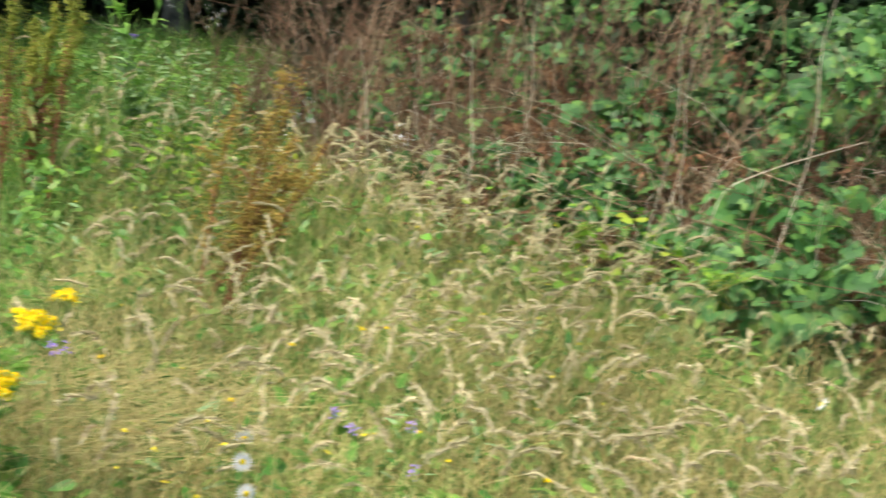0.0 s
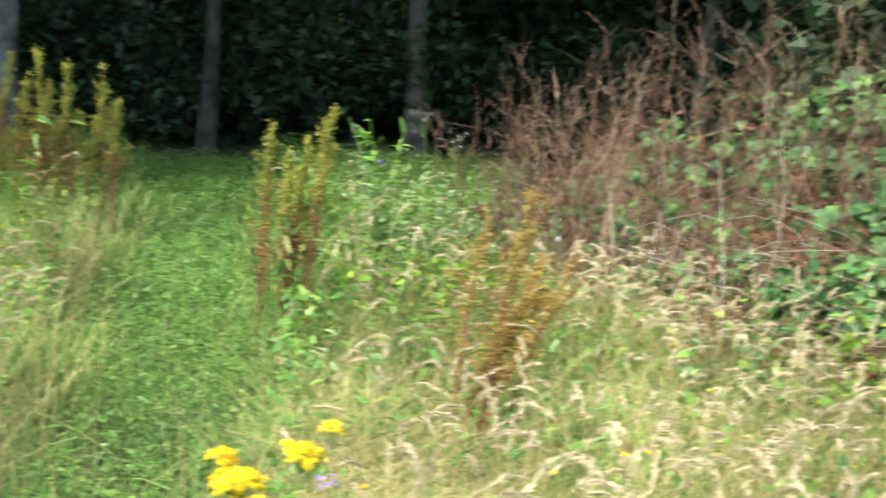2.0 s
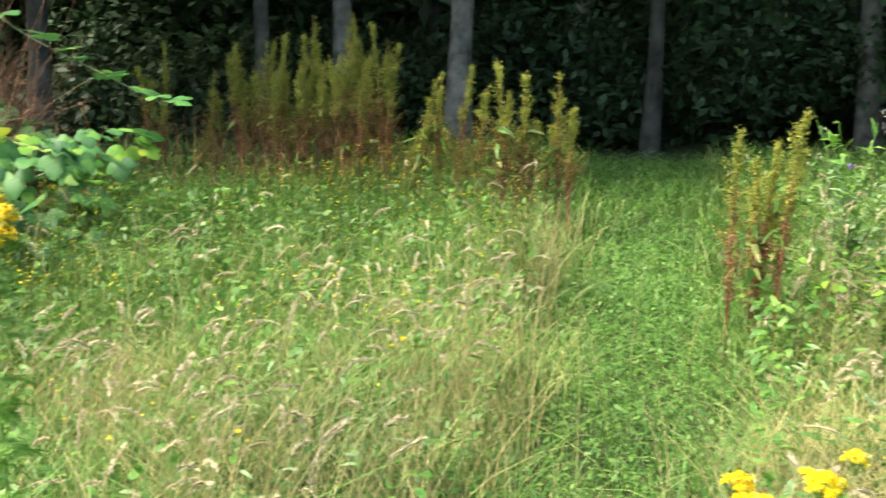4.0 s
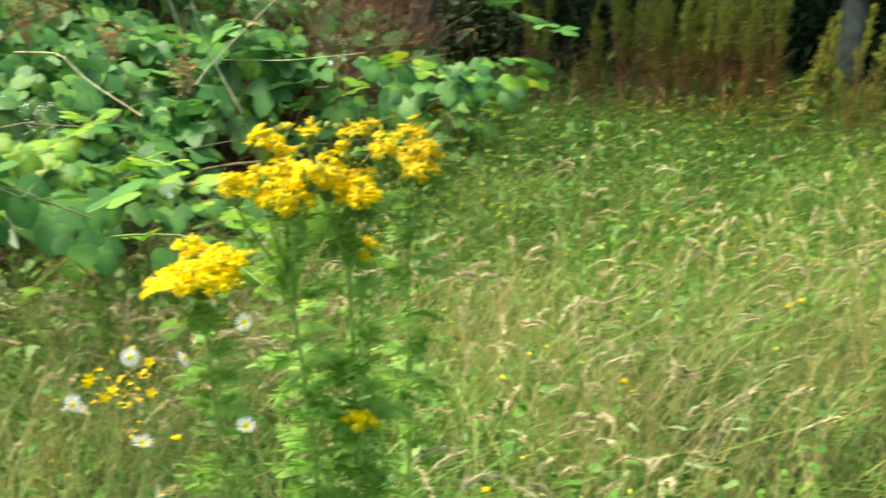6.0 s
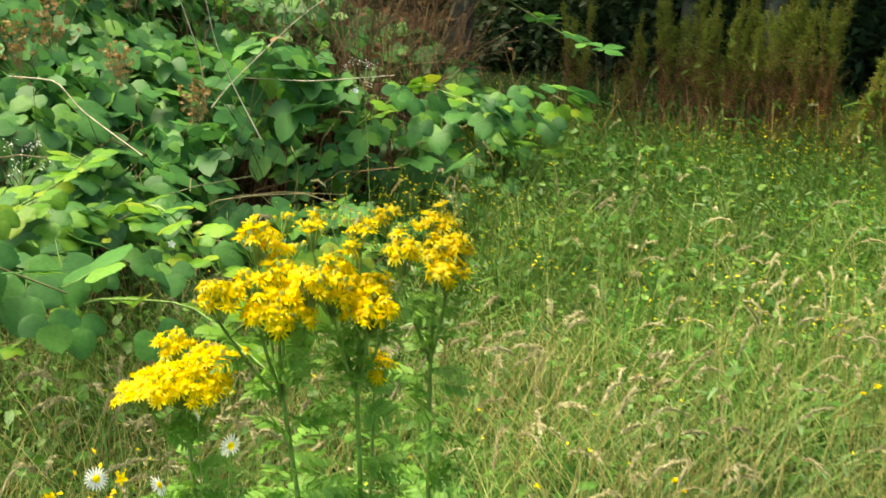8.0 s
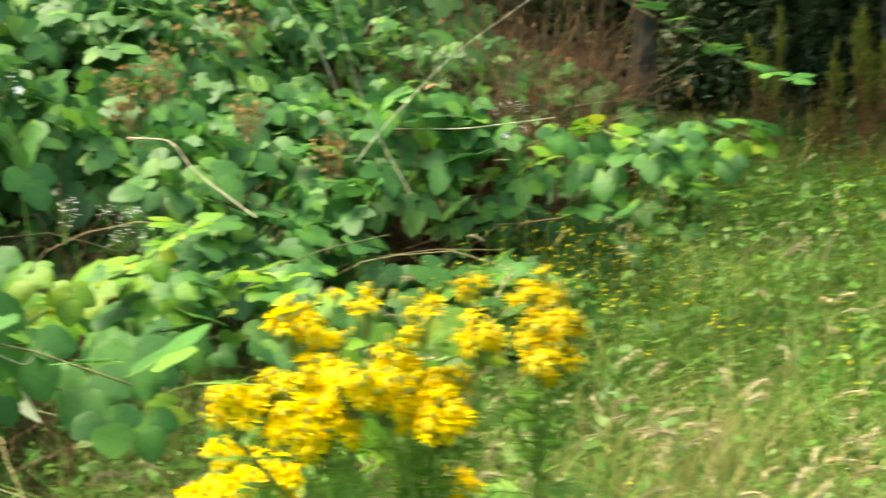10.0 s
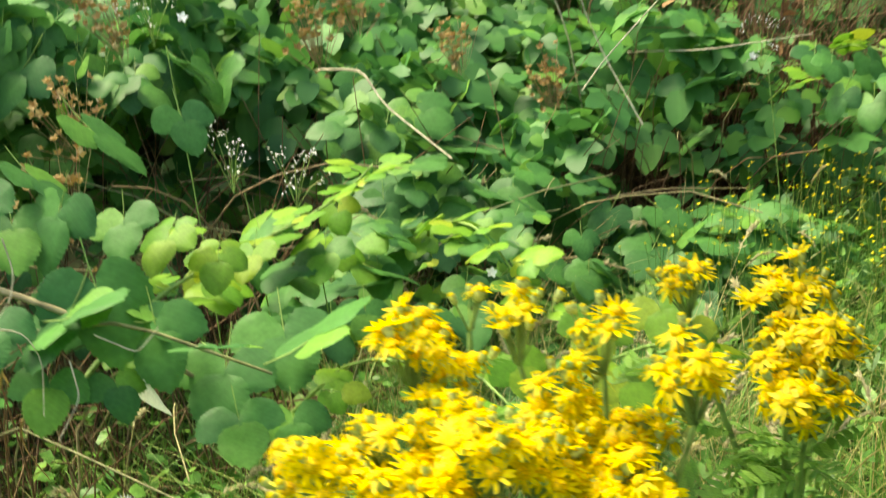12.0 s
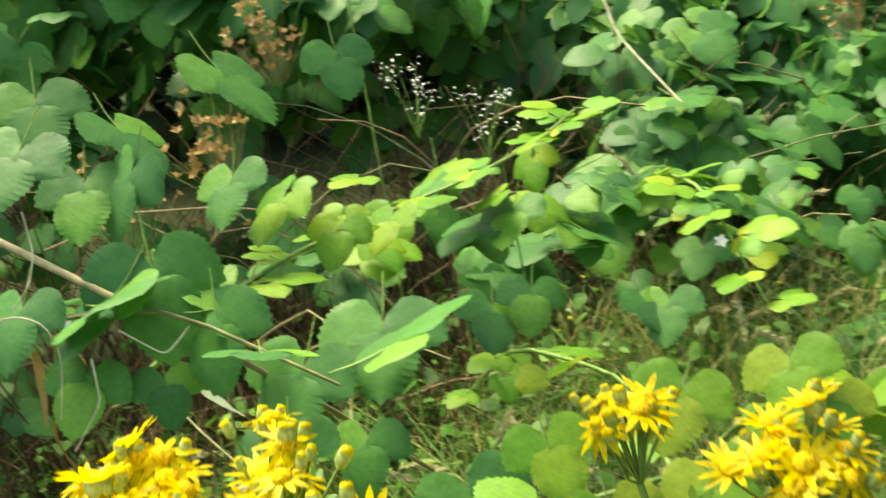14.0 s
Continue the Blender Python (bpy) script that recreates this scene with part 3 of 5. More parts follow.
make_cane(BUSHES[0], [(-2.6, 1.7, 0.7), (-2.4, 1.95, 0.95), (-2.2, 2.2, 1.0), (-2.05, 2.35, 0.9)], 0.004, 8, 0.09, LEAF_BIG, M_CANE)
make_cane(BUSHES[2], [(-3.25, 3.5, 1.10), (-3.0, 3.42, 1.12), (-2.84, 3.33, 1.06), (-2.58, 3.27, 0.97)], 0.0035, 0, 0.06, LEAF_BIG, M_PALE)
make_cane(BUSHES[3], [(-3.15, 4.75, 0.75), (-3.29, 4.75, 0.96), (-3.36, 4.73, 1.13), (-3.42, 4.70, 1.45)], 0.003, 0, 0.06, LEAF_BIG, M_PALE)
make_cane(BUSHES[3], [(-3.35, 4.70, 0.86), (-3.29, 4.75, 0.96), (-3.07, 4.92, 1.24), (-2.80, 5.08, 1.45)], 0.003, 0, 0.06, LEAF_BIG, M_PALE)
make_cane(BUSHES[3], [(-3.5, 4.9, 0.7), (-3.4, 4.7, 1.05), (-3.48, 4.66, 1.3), (-3.6, 4.6, 1.5)], 0.0035, 0, 0.06, LEAF_BIG, M_PALE)
make_cane(BUSHES[4], [(-3.6, 5.3, 0.9), (-3.2, 5.2, 0.93), (-2.85, 5.3, 0.98)], 0.0035, 0, 0.06, LEAF_BIG, M_PALE)
make_cane(BUSHES[5], [(-3.9, 7.2, 1.7), (-3.4, 7.1, 1.35), (-3.0, 7.2, 1.14), (-2.63, 7.33, 0.93)], 0.006, 12, 0.12, LEAF_BIG, M_CANE)
make_cane(BUSHES[4], [(-3.3, 5.6, 0.6), (-2.8, 5.4, 0.95), (-2.45, 5.2, 0.92), (-2.15, 5.15, 0.75)], 0.004, 12, 0.08, LEAF_NEW, M_RAGSTEM)


for bends in ([(-2.22, 2.02, 1.013), (-2.201, 2.055, 1.023), (-2.18, 2.08, 1.012), (-2.161, 2.088, 0.978), (-2.146, 2.07, 0.914)], [(-2.214, 2.087, 1.128), (-2.2, 2.088, 1.086), (-2.197, 2.077, 1.054), (-2.204, 2.053, 1.027)], [(-2.142, 2.113, 0.974), (-2.124, 2.11, 0.93), (-2.128, 2.075, 0.884)], [(-2.129, 2.144, 1.001), (-2.091, 2.178, 0.974), (-2.08, 2.206, 1.002)]):
    make_cane(BUSHES[0], bends, 0.0012, 0, 0.06, LEAF_BIG, M_PALE)


def show_leaves(bush, spots, meshes, aim):
    """Single large leaves at given places (x, y, z, size), their faces turned towards a heading."""
    p = np.array([q[:3] for q in spots])
    n = len(p)
    size = np.array([q[3] for q in spots])
    rot = frames(aim + R.normal(0, 0.42, n), R.normal(-0.75, 0.14, n), R.normal(0, 0.17, n), size)
    put_leaves(bush, meshes, rot, p - rot[:, :, 0] * 0.5)


show_leaves(BUSHES[0], [(-2.25, 2.22, 1.04, 0.105), (-2.235, 2.185, 1.015, 0.10), (-2.19, 2.27, 0.978, 0.085), (-2.17, 2.468, 0.92, 0.10), (-2.16, 2.36, 0.90, 0.095), (-2.355, 2.253, 1.124, 0.085), (-2.415, 2.203, 1.107, 0.08),
                        (-2.465, 2.258, 1.157, 0.09), (-2.389, 2.137, 1.168, 0.09), (-2.624, 2.453, 1.183, 0.11), (-2.65, 2.661, 1.169, 0.075), (-2.589, 2.197, 1.194, 0.09), (-2.257, 2.078, 1.02, 0.072), (-2.22, 2.125, 0.935, 0.066), (-2.196, 2.199, 0.914, 0.055),
                        (-2.04, 2.28, 0.873, 0.074), (-2.046, 2.374, 0.84, 0.064), (-1.88, 2.40, 0.84, 0.08), (-2.388, 2.743, 0.80, 0.075), (-2.363, 2.799, 0.818, 0.067), (-2.278, 2.985, 0.772, 0.07), (-2.304, 2.953, 0.774, 0.055)], LEAF_BIG[:2], -0.6)
show_leaves(BUSHES[1], [(-2.455, 2.407, 1.062, 0.075), (-2.423, 2.466, 1.023, 0.07), (-2.38, 2.52, 0.98, 0.06), (-2.42, 2.62, 0.96, 0.062)], LEAF_NEW + LEAF_BIG[:1], -0.6)
show_leaves(BUSHES[1], [(-1.605, 2.331, 1.018, 0.05), (-1.588, 2.459, 1.029, 0.055), (-1.576, 2.556, 1.026, 0.055), (-1.543, 2.573, 1.0, 0.045), (-1.552, 2.349, 0.975, 0.056), (-1.534, 2.427, 0.985, 0.05), (-1.60, 2.38, 0.90, 0.05), (-1.57, 2.47, 0.93, 0.05)], LEAF_NEW[:1], -0.6)
make_cane(BUSHES[1], [(-2.3, 2.9, 0.4), (-1.9, 2.85, 0.8), (-1.638, 2.731, 0.913), (-1.568, 2.601, 0.963), (-1.56, 2.47, 0.96), (-1.60, 2.34, 0.95)], 0.004, 3, 0.07, LEAF_NEW, M_RAGSTEM)


def leaf_clump(bush, centre, radii, n, size, meshes):
    """Leaves crowding the outside of a bush round one place."""
    p = np.asarray(centre) + R.uniform(-1, 1, (n, 3)) * np.asarray(radii)
    rot = frames(R.normal(-0.6, 0.8, n), R.normal(-0.5, 0.25, n), R.normal(0, 0.3, n), size * R.uniform(0.7, 1.25, n))
    put_leaves(bush, meshes, rot, p)


leaf_clump(BUSHES[1], (-2.70, 2.85, 0.88), (0.10, 0.20, 0.07), 14, 0.066, LEAF_NEW + LEAF_BIG[:1])
leaf_clump(BUSHES[2], (-2.74, 3.05, 0.80), (0.10, 0.16, 0.06), 11, 0.072, LEAF_BIG)
leaf_clump(BUSHES[2], (-2.78, 3.40, 0.72), (0.12, 0.20, 0.09), 17, 0.066, LEAF_BIG + LEAF_NEW[:1])
leaf_clump(BUSHES[2], (-2.76, 3.68, 0.68), (0.12, 0.16, 0.10), 16, 0.070, LEAF_BIG + LEAF_NEW[:1])
leaf_clump(BUSHES[1], (-2.13, 3.12, 0.62), (0.10, 0.14, 0.05), 7, 0.070, LEAF_NEW)

leaf_clump(BUSHES[4], (-2.384, 4.99, 0.911), (0.22, 0.25, 0.12), 26, 0.085, LEAF_BIG)
leaf_clump(BUSHES[4], (-2.259, 5.368, 0.919), (0.16, 0.2, 0.10), 14, 0.08, LEAF_BIG + LEAF_NEW[:1])

SEPAL = blade_template(3, 0.35, 0.5, -0.2)
CALYX = mesh("calyx", [(*stamp(*SEPAL, frames(np.arange(5) * 1.257, np.full(5, 0.5), np.zeros(5), np.ones(5)), np.zeros((5, 3))), 0)], [M_HUSK])


def make_truss(bush, x, y, z):
    """A faded bramble flower head: a bunch of small brown calyxes on a branched stalk."""
    n = 42
    o = np.asarray(bush.location)
    p = np.array([x, y, z]) + R.normal(0, 1, (n, 3)) * (0.034, 0.034, 0.04)
    root = np.array([x, y + 0.03, z - 0.12])
    c = root + (p - root)[:, None] * np.linspace(0, 1, 4)[None, :, None]
    truss = part("flower_truss", [(*tube((c - o)[:, 1:], np.full((n, 3), 0.0007), 3), 0)], [M_CANE], bush, "faded brown flower head")
    tagged(truss, kind="stuff")
    for i in range(n):
        part("calyx", CALYX, None, truss, m=Matrix.Translation(p[i] - o) @ Euler(R.normal(0, 0.6, 3)).to_matrix().to_4x4() @ Matrix.Scale(float(R.uniform(0.011, 0.019)), 4))


for b, x, y, z in ((2, -3.04, 3.3, 1.23), (2, -2.98, 3.37, 1.30), (1, -3.35, 2.88, 1.41), (1, -3.3, 2.95, 1.30), (2, -2.82, 3.52, 1.42), (1, -3.2, 2.75, 1.12), (0, -3.2, 2.1, 1.12),
                   (0, -3.1, 2.2, 1.0), (0, -2.95, 2.35, 0.93), (3, -3.2, 3.95, 1.12), (3, -3.0, 4.1, 1.0), (0, -2.75, 1.95, 1.0), (1, -2.85, 2.5, 1.02)):
    make_truss(BUSHES[b], x, y, z)


def make_white_spray(x, y, z):
    """A thin plant with sprays of tiny white flowers."""
    pl = thing("white_flower_spray", "thin plant with sprays of tiny white faded flowers", "flower", "white sprays", (x, y, 0))
    n = 8
    top = R.normal(0, 1, (n, 3)) * (0.035, 0.035, 0.035) + (0, 0, z)
    mid = np.array([0.01, 0.0, z - 0.1])
    c = np.stack([np.tile(mid, (n, 1)), (mid + top) / 2 + (0, 0, 0.01), top], 1)
    main = stalks(np.array([[0.06, 0.05, 0.0]]), mid[2], -0.05, np.array([0.7]), 0, 6)
    part("stem", [(*tube(main, np.full((1, 6), 0.0018), 4), 0), (*tube(c, np.full((n, 3), 0.0008), 3), 0)], M_RAGSTEM, pl)
    k = n * 11
    p = np.repeat(top, 11, 0) + R.normal(0, 0.008, (k, 3))
    pet = blade_template(3, 0.4, 0.2, 0.1)
    part("blossom", [(*stamp(*pet, frames(R.uniform(0, 6.3, k), R.normal(0.2, 0.6, k), R.normal(0, 0.5, k), R.uniform(0.004, 0.008, k)), p), 0)], M_WHITE, pl, "tiny white flowers")
    tagged(pl.children[-1], kind="stuff")


for x, y, z in ((-2.80, 2.86, 1.06), (-2.72, 2.95, 1.02), (-2.86, 2.76, 1.36), (-2.7, 4.7, 1.05), (1.35, 6.6, 1.0), (1.5, 6.5, 0.9), (1.48, 4.6, 0.72), (1.8, 4.4, 0.72)):
    make_white_spray(x, y, z)


def make_brown_thicket():
    n = 1500
    y = R.uniform(5.6, 8.2, n)
    x = np.interp(y, LEFT_Y, LEFT_X) - R.uniform(0.25, 1.5, n)
    c = stalks(np.stack([x, y, 0 * x], 1), R.uniform(0.35, 1.75, n), R.uniform(0, 0.75, n) ** 1.5, R.uniform(0, 6.3, n), R.uniform(0, 0.5, n), 6)
    tw = stalks(c[:, 3], R.uniform(0.05, 0.35, n), R.uniform(0.1, 0.45, n), R.uniform(0, 6.3, n), R.uniform(0, 0.2, n), 6)
    dead = c[R.integers(0, n, 700), R.integers(2, 6, 700)]
    wilt = stamp(*blade_template(4, 0.3, 0.4, 0.5), frames(R.uniform(0, 6.3, 700), R.normal(-0.6, 0.6, 700), R.normal(0, 0.8, 700), R.uniform(0.03, 0.07, 700)), dead)
    stuff("dead_stem_thicket", [(*tube(c + R.normal(0, 0.022, c.shape), np.linspace(0.0040, 0.0013, 6)[None].repeat(n, 0), 3), 0), (*tube(tw, np.linspace(0.0022, 0.0009, 6)[None].repeat(n, 0), 3), 0), (*wilt, 1)], [M_BROWN, M_BRACKEN], "tangle of upright dead brown stems behind the brambles", "thicket")


make_brown_thicket()


# ---- the bank with dead shrubs ----
def make_dead_shrub(x, y, h, n, spread):
    sh = thing("dead_shrub", "leafless dead shrub of thin reddish brown twigs", "shrub", "dead shrubs", (x, y, 0))
    k = 12
    for i in range(n):
        hh = h * R.uniform(0.55, 1.08)
        head = R.uniform(0, 6.28, 1)
        root = np.array([[R.normal(0, spread * 0.42), R.normal(0, spread * 0.42), 0.0]])
        c = stalks(root, hh, hh * R.uniform(0.04, 0.3), head, R.uniform(0.0, 0.15), 9)
        c[:, 1:] += R.normal(0, 0.018, c[:, 1:].shape)
        at = R.integers(3, 9, k)
        tw = stalks(c[0, at], R.uniform(0.05, 0.24, k), R.uniform(0.03, 0.2, k), head + R.normal(0, 1.4, k), 0.0, 5)
        tw[:, 1:] += R.normal(0, 0.01, tw[:, 1:].shape)
        part("branch", [(*tube(c, np.linspace(0.0058, 0.0016, 9)[None] * R.uniform(0.5, 1.2), 4), 0), (*tube(tw, np.linspace(0.0024, 0.0008, 5)[None].repeat(k, 0), 3), 0)], M_DEAD, sh)


for x, y, h, n in ((2.0, 6.9, 1.15, 20), (2.3, 6.4, 1.25, 24), (2.65, 5.8, 1.6, 26), (3.1, 5.5, 1.95, 26), (2.6, 6.8, 1.5, 22), (3.5, 5.2, 2.1, 22), (3.2, 4.4, 1.5, 10), (3.6, 3.8, 1.5, 10)):
    make_dead_shrub(x, y, h, int(n * 1.35), 0.7)


def right_height(d, y):
    return 0.30 + 0.62 * smooth(d / 0.9) + 0.6 * smooth((d - 0.6) / 1.2) + 0.5 * smooth((d - 1.5) / 1.5) + 0.15 * wobble(d, y, 3.3)


def make_right_bramble(y0, y1, near, far):
    o = np.array([np.interp((y0 + y1) / 2, RIGHT_Y, RIGHT_X) + 0.8, (y0 + y1) / 2, 0.0])
    bush = thing("bramble_bush", "ragged bramble bush grown through with dead brown stems", "bush", "bramble bushes of the bank", tuple(o))
    n = (near + far) * 3
    y = R.uniform(y0, y1, n)
    d = 3.0 * R.random(n) ** 1.2
    x = np.interp(y, RIGHT_Y, RIGHT_X) + d - 0.1
    z = right_height(d, y) - np.abs(R.normal(0, 0.2, n)) - 0.5 * (R.random(n) < 0.3) * R.random(n)
    z = z * (0.72 if y0 > 4 else 1.0)
    keep = (z > 0.12) & (wobble(x + z, y + z, 4.3) + R.normal(0, 0.3, n) > -0.02)
    p = np.stack([x, y, z], 1)[keep][:near + far]
    p = p[np.argsort(np.hypot(p[:, 0], p[:, 1]))]
    n = len(p)
    rot = frames(R.normal(3.9, 1.0, n), R.normal(-0.7, 0.4, n), R.normal(0, 0.45, n), np.clip(R.normal(0.046, 0.015, n), 0.022, 0.085))
    put_leaves(bush, LEAF_BANK, rot[:near], p[:near])
    pick = R.integers(0, 3, n)
    part("foliage", [(*stamp(*LEAF_FAR[k], rot[near:][pick[near:] == k], (p - o)[near:][pick[near:] == k]), 0) for k in range(3)], [M_BRAM_SHADED], bush)
    tagged(bush.children[-1], kind="stuff")
    k = 330
    yy = R.uniform(y0, y1, k)
    xx = np.interp(yy, RIGHT_Y, RIGHT_X) + R.uniform(0.5, 1.8, k)
    c = stalks(np.stack([xx, yy, 0 * xx], 1) - o, R.uniform(0.4, 1.25, k), R.uniform(0.05, 1.3, k) ** 1.5, R.uniform(0, 6.28, k), R.uniform(0, 0.7, k), 6) + R.normal(0, 0.012, (k, 6, 3))
    part("dead_stem_tangle", [(*tube(c, np.linspace(0.0032, 0.0012, 6)[None].repeat(k, 0), 3), 0)], M_DEAD, bush, "thin dry brown stems inside the bush")
    tagged(bush.children[-1], kind="stuff")
    k = 75
    yy = R.uniform(y0, y1, k)
    xx = np.interp(yy, RIGHT_Y, RIGHT_X) + R.uniform(0.2, 1.5, k)
    c = stalks(np.stack([xx, yy, R.uniform(0.0, 0.5, k)], 1) - o, R.uniform(0.1, 0.8, k), R.uniform(0.1, 0.8, k), R.uniform(0, 6.28, k), R.uniform(0, 0.6, k), 7) + R.normal(0, 0.01, (k, 7, 3))
    part("bleached_stem_tangle", [(*tube(c, np.linspace(0.002, 0.0009, 7)[None].repeat(k, 0), 3), 0)], M_PALE, bush, "thin bleached dry stems lying over the bush")
    tagged(bush.children[-1], kind="stuff")
    k = 130
    yy = R.uniform(y0, y1, k)
    dd = R.uniform(0.05, 1.5, k)
    foot = np.stack([np.interp(yy, RIGHT_Y, RIGHT_X) + dd, yy, right_height(dd, yy) * R.uniform(0.3, 0.8, k)], 1) - o
    c = stalks(foot, R.uniform(0.08, 0.3, k), R.uniform(0.1, 0.35, k), R.uniform(0, 6.28, k), R.uniform(0.4, 1.4, k), 12)
    pin = []
    for side in (-1.2, 1.2):
        d = c[:, 11] - c[:, 0]
        a = np.repeat(np.arctan2(d[:, 1], d[:, 0]), 11) + side
        pin.append((*stamp(*blade_template(4, 0.16, 0.3, 0.7), frames(a + R.normal(0, 0.3, k * 11), R.normal(-0.5, 0.4, k * 11), R.normal(0, 0.6, k * 11), np.tile(np.linspace(0.065, 0.015, 11), k) * R.uniform(0.5, 1.2, k * 11)), c[:, 1:].reshape(-1, 3)), 0))
    part("dead_bracken", [(*tube(c, np.linspace(0.0025, 0.0008, 12)[None].repeat(k, 0), 3), 0)] + pin, M_BRACKEN, bush, "collapsed rust-brown dead bracken fronds")
    tagged(bush.children[-1], kind="stuff")
    k = 420
    yy = R.uniform(y0, y1, k)
    dd = R.uniform(0.0, 1.3, k)
    xx = np.interp(yy, RIGHT_Y, RIGHT_X) + dd
    zz = right_height(dd, yy) * R.uniform(0.45, 1.02, k)
    keep = wobble(xx, yy, 3.7) > 0.15
    q = np.stack([xx, yy, zz], 1)[keep] - o
    k = len(q)
    part("withered_leaf_litter", [(*stamp(*blade_template(4, 0.3, 0.4, 0.5), frames(R.uniform(0, 6.3, k), R.normal(-0.6, 0.6, k), R.normal(0, 0.8, k), R.uniform(0.02, 0.05, k)), q), 0)], M_BRACKEN, bush, "curled withered brown leaves")
    tagged(bush.children[-1], kind="stuff")
    return bush


RB = [make_right_bramble(*a) for a in ((0.6, 2.2, 0, 1400), (2.2, 3.2, 200, 1500), (3.2, 4.2, 240, 1600), (4.2, 5.4, 240, 2000), (5.4, 8.0, 0, 850))]
for x, y, z0, z1, lean in ((2.75, 4.13, 0.3, 1.5, 0.05), (2.68, 4.0, 0.3, 1.3, 0.1), (2.25, 4.6, 0.2, 1.1, -0.1), (3.0, 3.7, 0.3, 1.6, 0.12), (2.95, 3.2, 0.3, 1.5, 0.25), (2.5, 4.9, 0.3, 1.4, 0.05), (3.2, 3.2, 0.4, 1.6, 0.3), (2.05, 5.2, 0.2, 1.0, -0.15)):
    make_cane(RB[2], [(x, y, 0.0), (x + lean * 0.3, y, z0), (x + lean * 0.9 + 0.03, y - 0.03, (z0 + z1) / 2), (x + lean * 0.8, y + 0.02, z1 * 0.8), (x + lean * 1.2, y, z1)], 0.0026, 0, 0.06, LEAF_BANK, M_PALE)
make_cane(RB[2], [(2.75, 3.7, 0.55), (2.78, 3.68, 0.75), (2.95, 3.6, 0.86), (3.2, 3.5, 0.98)], 0.0024, 0, 0.06, LEAF_BANK, M_PALE)
make_cane(RB[1], [(3.4, 2.9, 1.3), (3.0, 2.8, 1.15), (2.75, 2.7, 1.0), (2.6, 2.6, 0.85)], 0.005, 10, 0.07, LEAF_BIG, M_CANE)
make_cane(RB[1], [(3.4, 2.6, 1.2), (3.0, 2.5, 1.2), (2.7, 2.5, 1.05)], 0.005, 9, 0.07, LEAF_BIG, M_CANE)


def make_fern(x, y, n, size):
    fern = thing("fern", "small bright green fern on the bank", "fern", "", (x, y, 0.35))
    leaf = blade_template(3, 0.2, 0.1, 0.15)
    for i in range(n):
        a = R.uniform(2.6, 5.2)
        c = stalks(np.zeros((1, 3)), size * 0.8, size * R.uniform(0.6, 0.9), np.array([a]), 0.35, 14)[0]
        s = np.linspace(0.15, 1, 13)
        w = size * 0.3 * (1.05 - s)
        pc = [(*tube(c[None], np.full((1, 14), 0.0015), 3), 0)]
        for sg in (1, -1):
            pc.append((*stamp(*leaf, frames(np.full(13, a + sg * 1.25), np.full(13, -0.1), np.zeros(13), w), c[1:]), 0))
        part("frond", pc, M_BRAM_NEW, fern)


make_fern(2.75, 3.55, 5, 0.32)
make_fern(2.6, 4.3, 4, 0.26)


# ---- docks, ragwort, daisies ----
DOCK_LEAF = [mesh("leaf", [(*blade_template(6, 0.13, 0.3, 0.5), 0)], [m]) for m in (M_GRASS, M_RUST)]


def make_dock(x, y, h, stems, green, spread=0.12, lean=None):
    label = "tall dock with greenish seed plumes and a rusty foot" if green else "withering dock with rusty orange seed plumes"
    dock = thing("dock_plant", label, "weed", "docks at the wood's edge" if green else "docks on the meadow", (x, y, ground_z(x, y)))
    for i in range(stems):
        hh = h * (1 if i == 0 else R.uniform(0.55, 0.97))
        root = np.array([[R.normal(0, 0.05), R.normal(0, 0.05), 0]])
        a = R.uniform(0, 6.3) if lean is None else R.normal(lean, 0.5)
        c = stalks(root, hh, spread * R.uniform(0.2, 1.3), np.array([a]), 0, 10)
        part("stem", [(*tube(c, np.linspace(0.0075, 0.002, 10)[None], 5), 0)], M_DOCKSTEM, dock, "reddish brown stem")
        n = 26 if green else 14
        t = R.uniform(0.25 if green else 0.38, 0.97, n)
        base = np.stack([np.interp(t, np.linspace(0, 1, 10), c[0, :, j]) for j in range(3)], 1)
        br = stalks(base, 0.03 + hh * (1.0 - t) * R.uniform(0.15, 0.42, n), (0.012 + 0.11 * (1.0 - t)) * R.uniform(0.4, 1.7, n), R.uniform(0, 6.3, n), 0, 9)
        ax = np.concatenate([br[:, 1:].reshape(-1, 3), np.stack([np.interp(np.linspace(0.5, 1, 20), np.linspace(0, 1, 10), c[0, :, j]) for j in range(3)], 1)])
        p = np.repeat(ax, 10 if green else 5, 0)
        p = p + R.normal(0, 1, p.shape) * (0.010, 0.010, 0.010)
        m = len(p)
        seed = blade_template(3, 0.45, 0.3, 0.3)
        rot = frames(R.uniform(0, 6.3, m), R.normal(0, 0.7, m), R.normal(0, 0.8, m), R.uniform(0.007, 0.013, m))
        old = p[:, 2] + R.normal(0, 0.12, m) < (0.62 if green else 0.40) * hh
        part("seed_plume", [(*tube(br, np.full((n, 9), 0.0011), 3), 0), (*stamp(*seed, rot[~old], p[~old]), 0), (*stamp(*seed, rot[old], p[old]), 1)], [M_DOCKG if green else M_DOCK, M_DOCKSTEM], dock)
        tagged(dock.children[-1], kind="stuff")
    k = 22
    t = R.uniform(0.08, 0.7, k)
    rot = frames(R.uniform(0, 6.3, k), R.normal(0.1, 0.4, k), R.normal(0, 0.5, k), R.uniform(0.07, 0.15, k) * (1 if green else 0.4))
    for i in range(k):
        part("leaf", DOCK_LEAF[0 if green else 1], None, dock, m=to_matrix(rot[i], (0, 0, t[i] * h)))


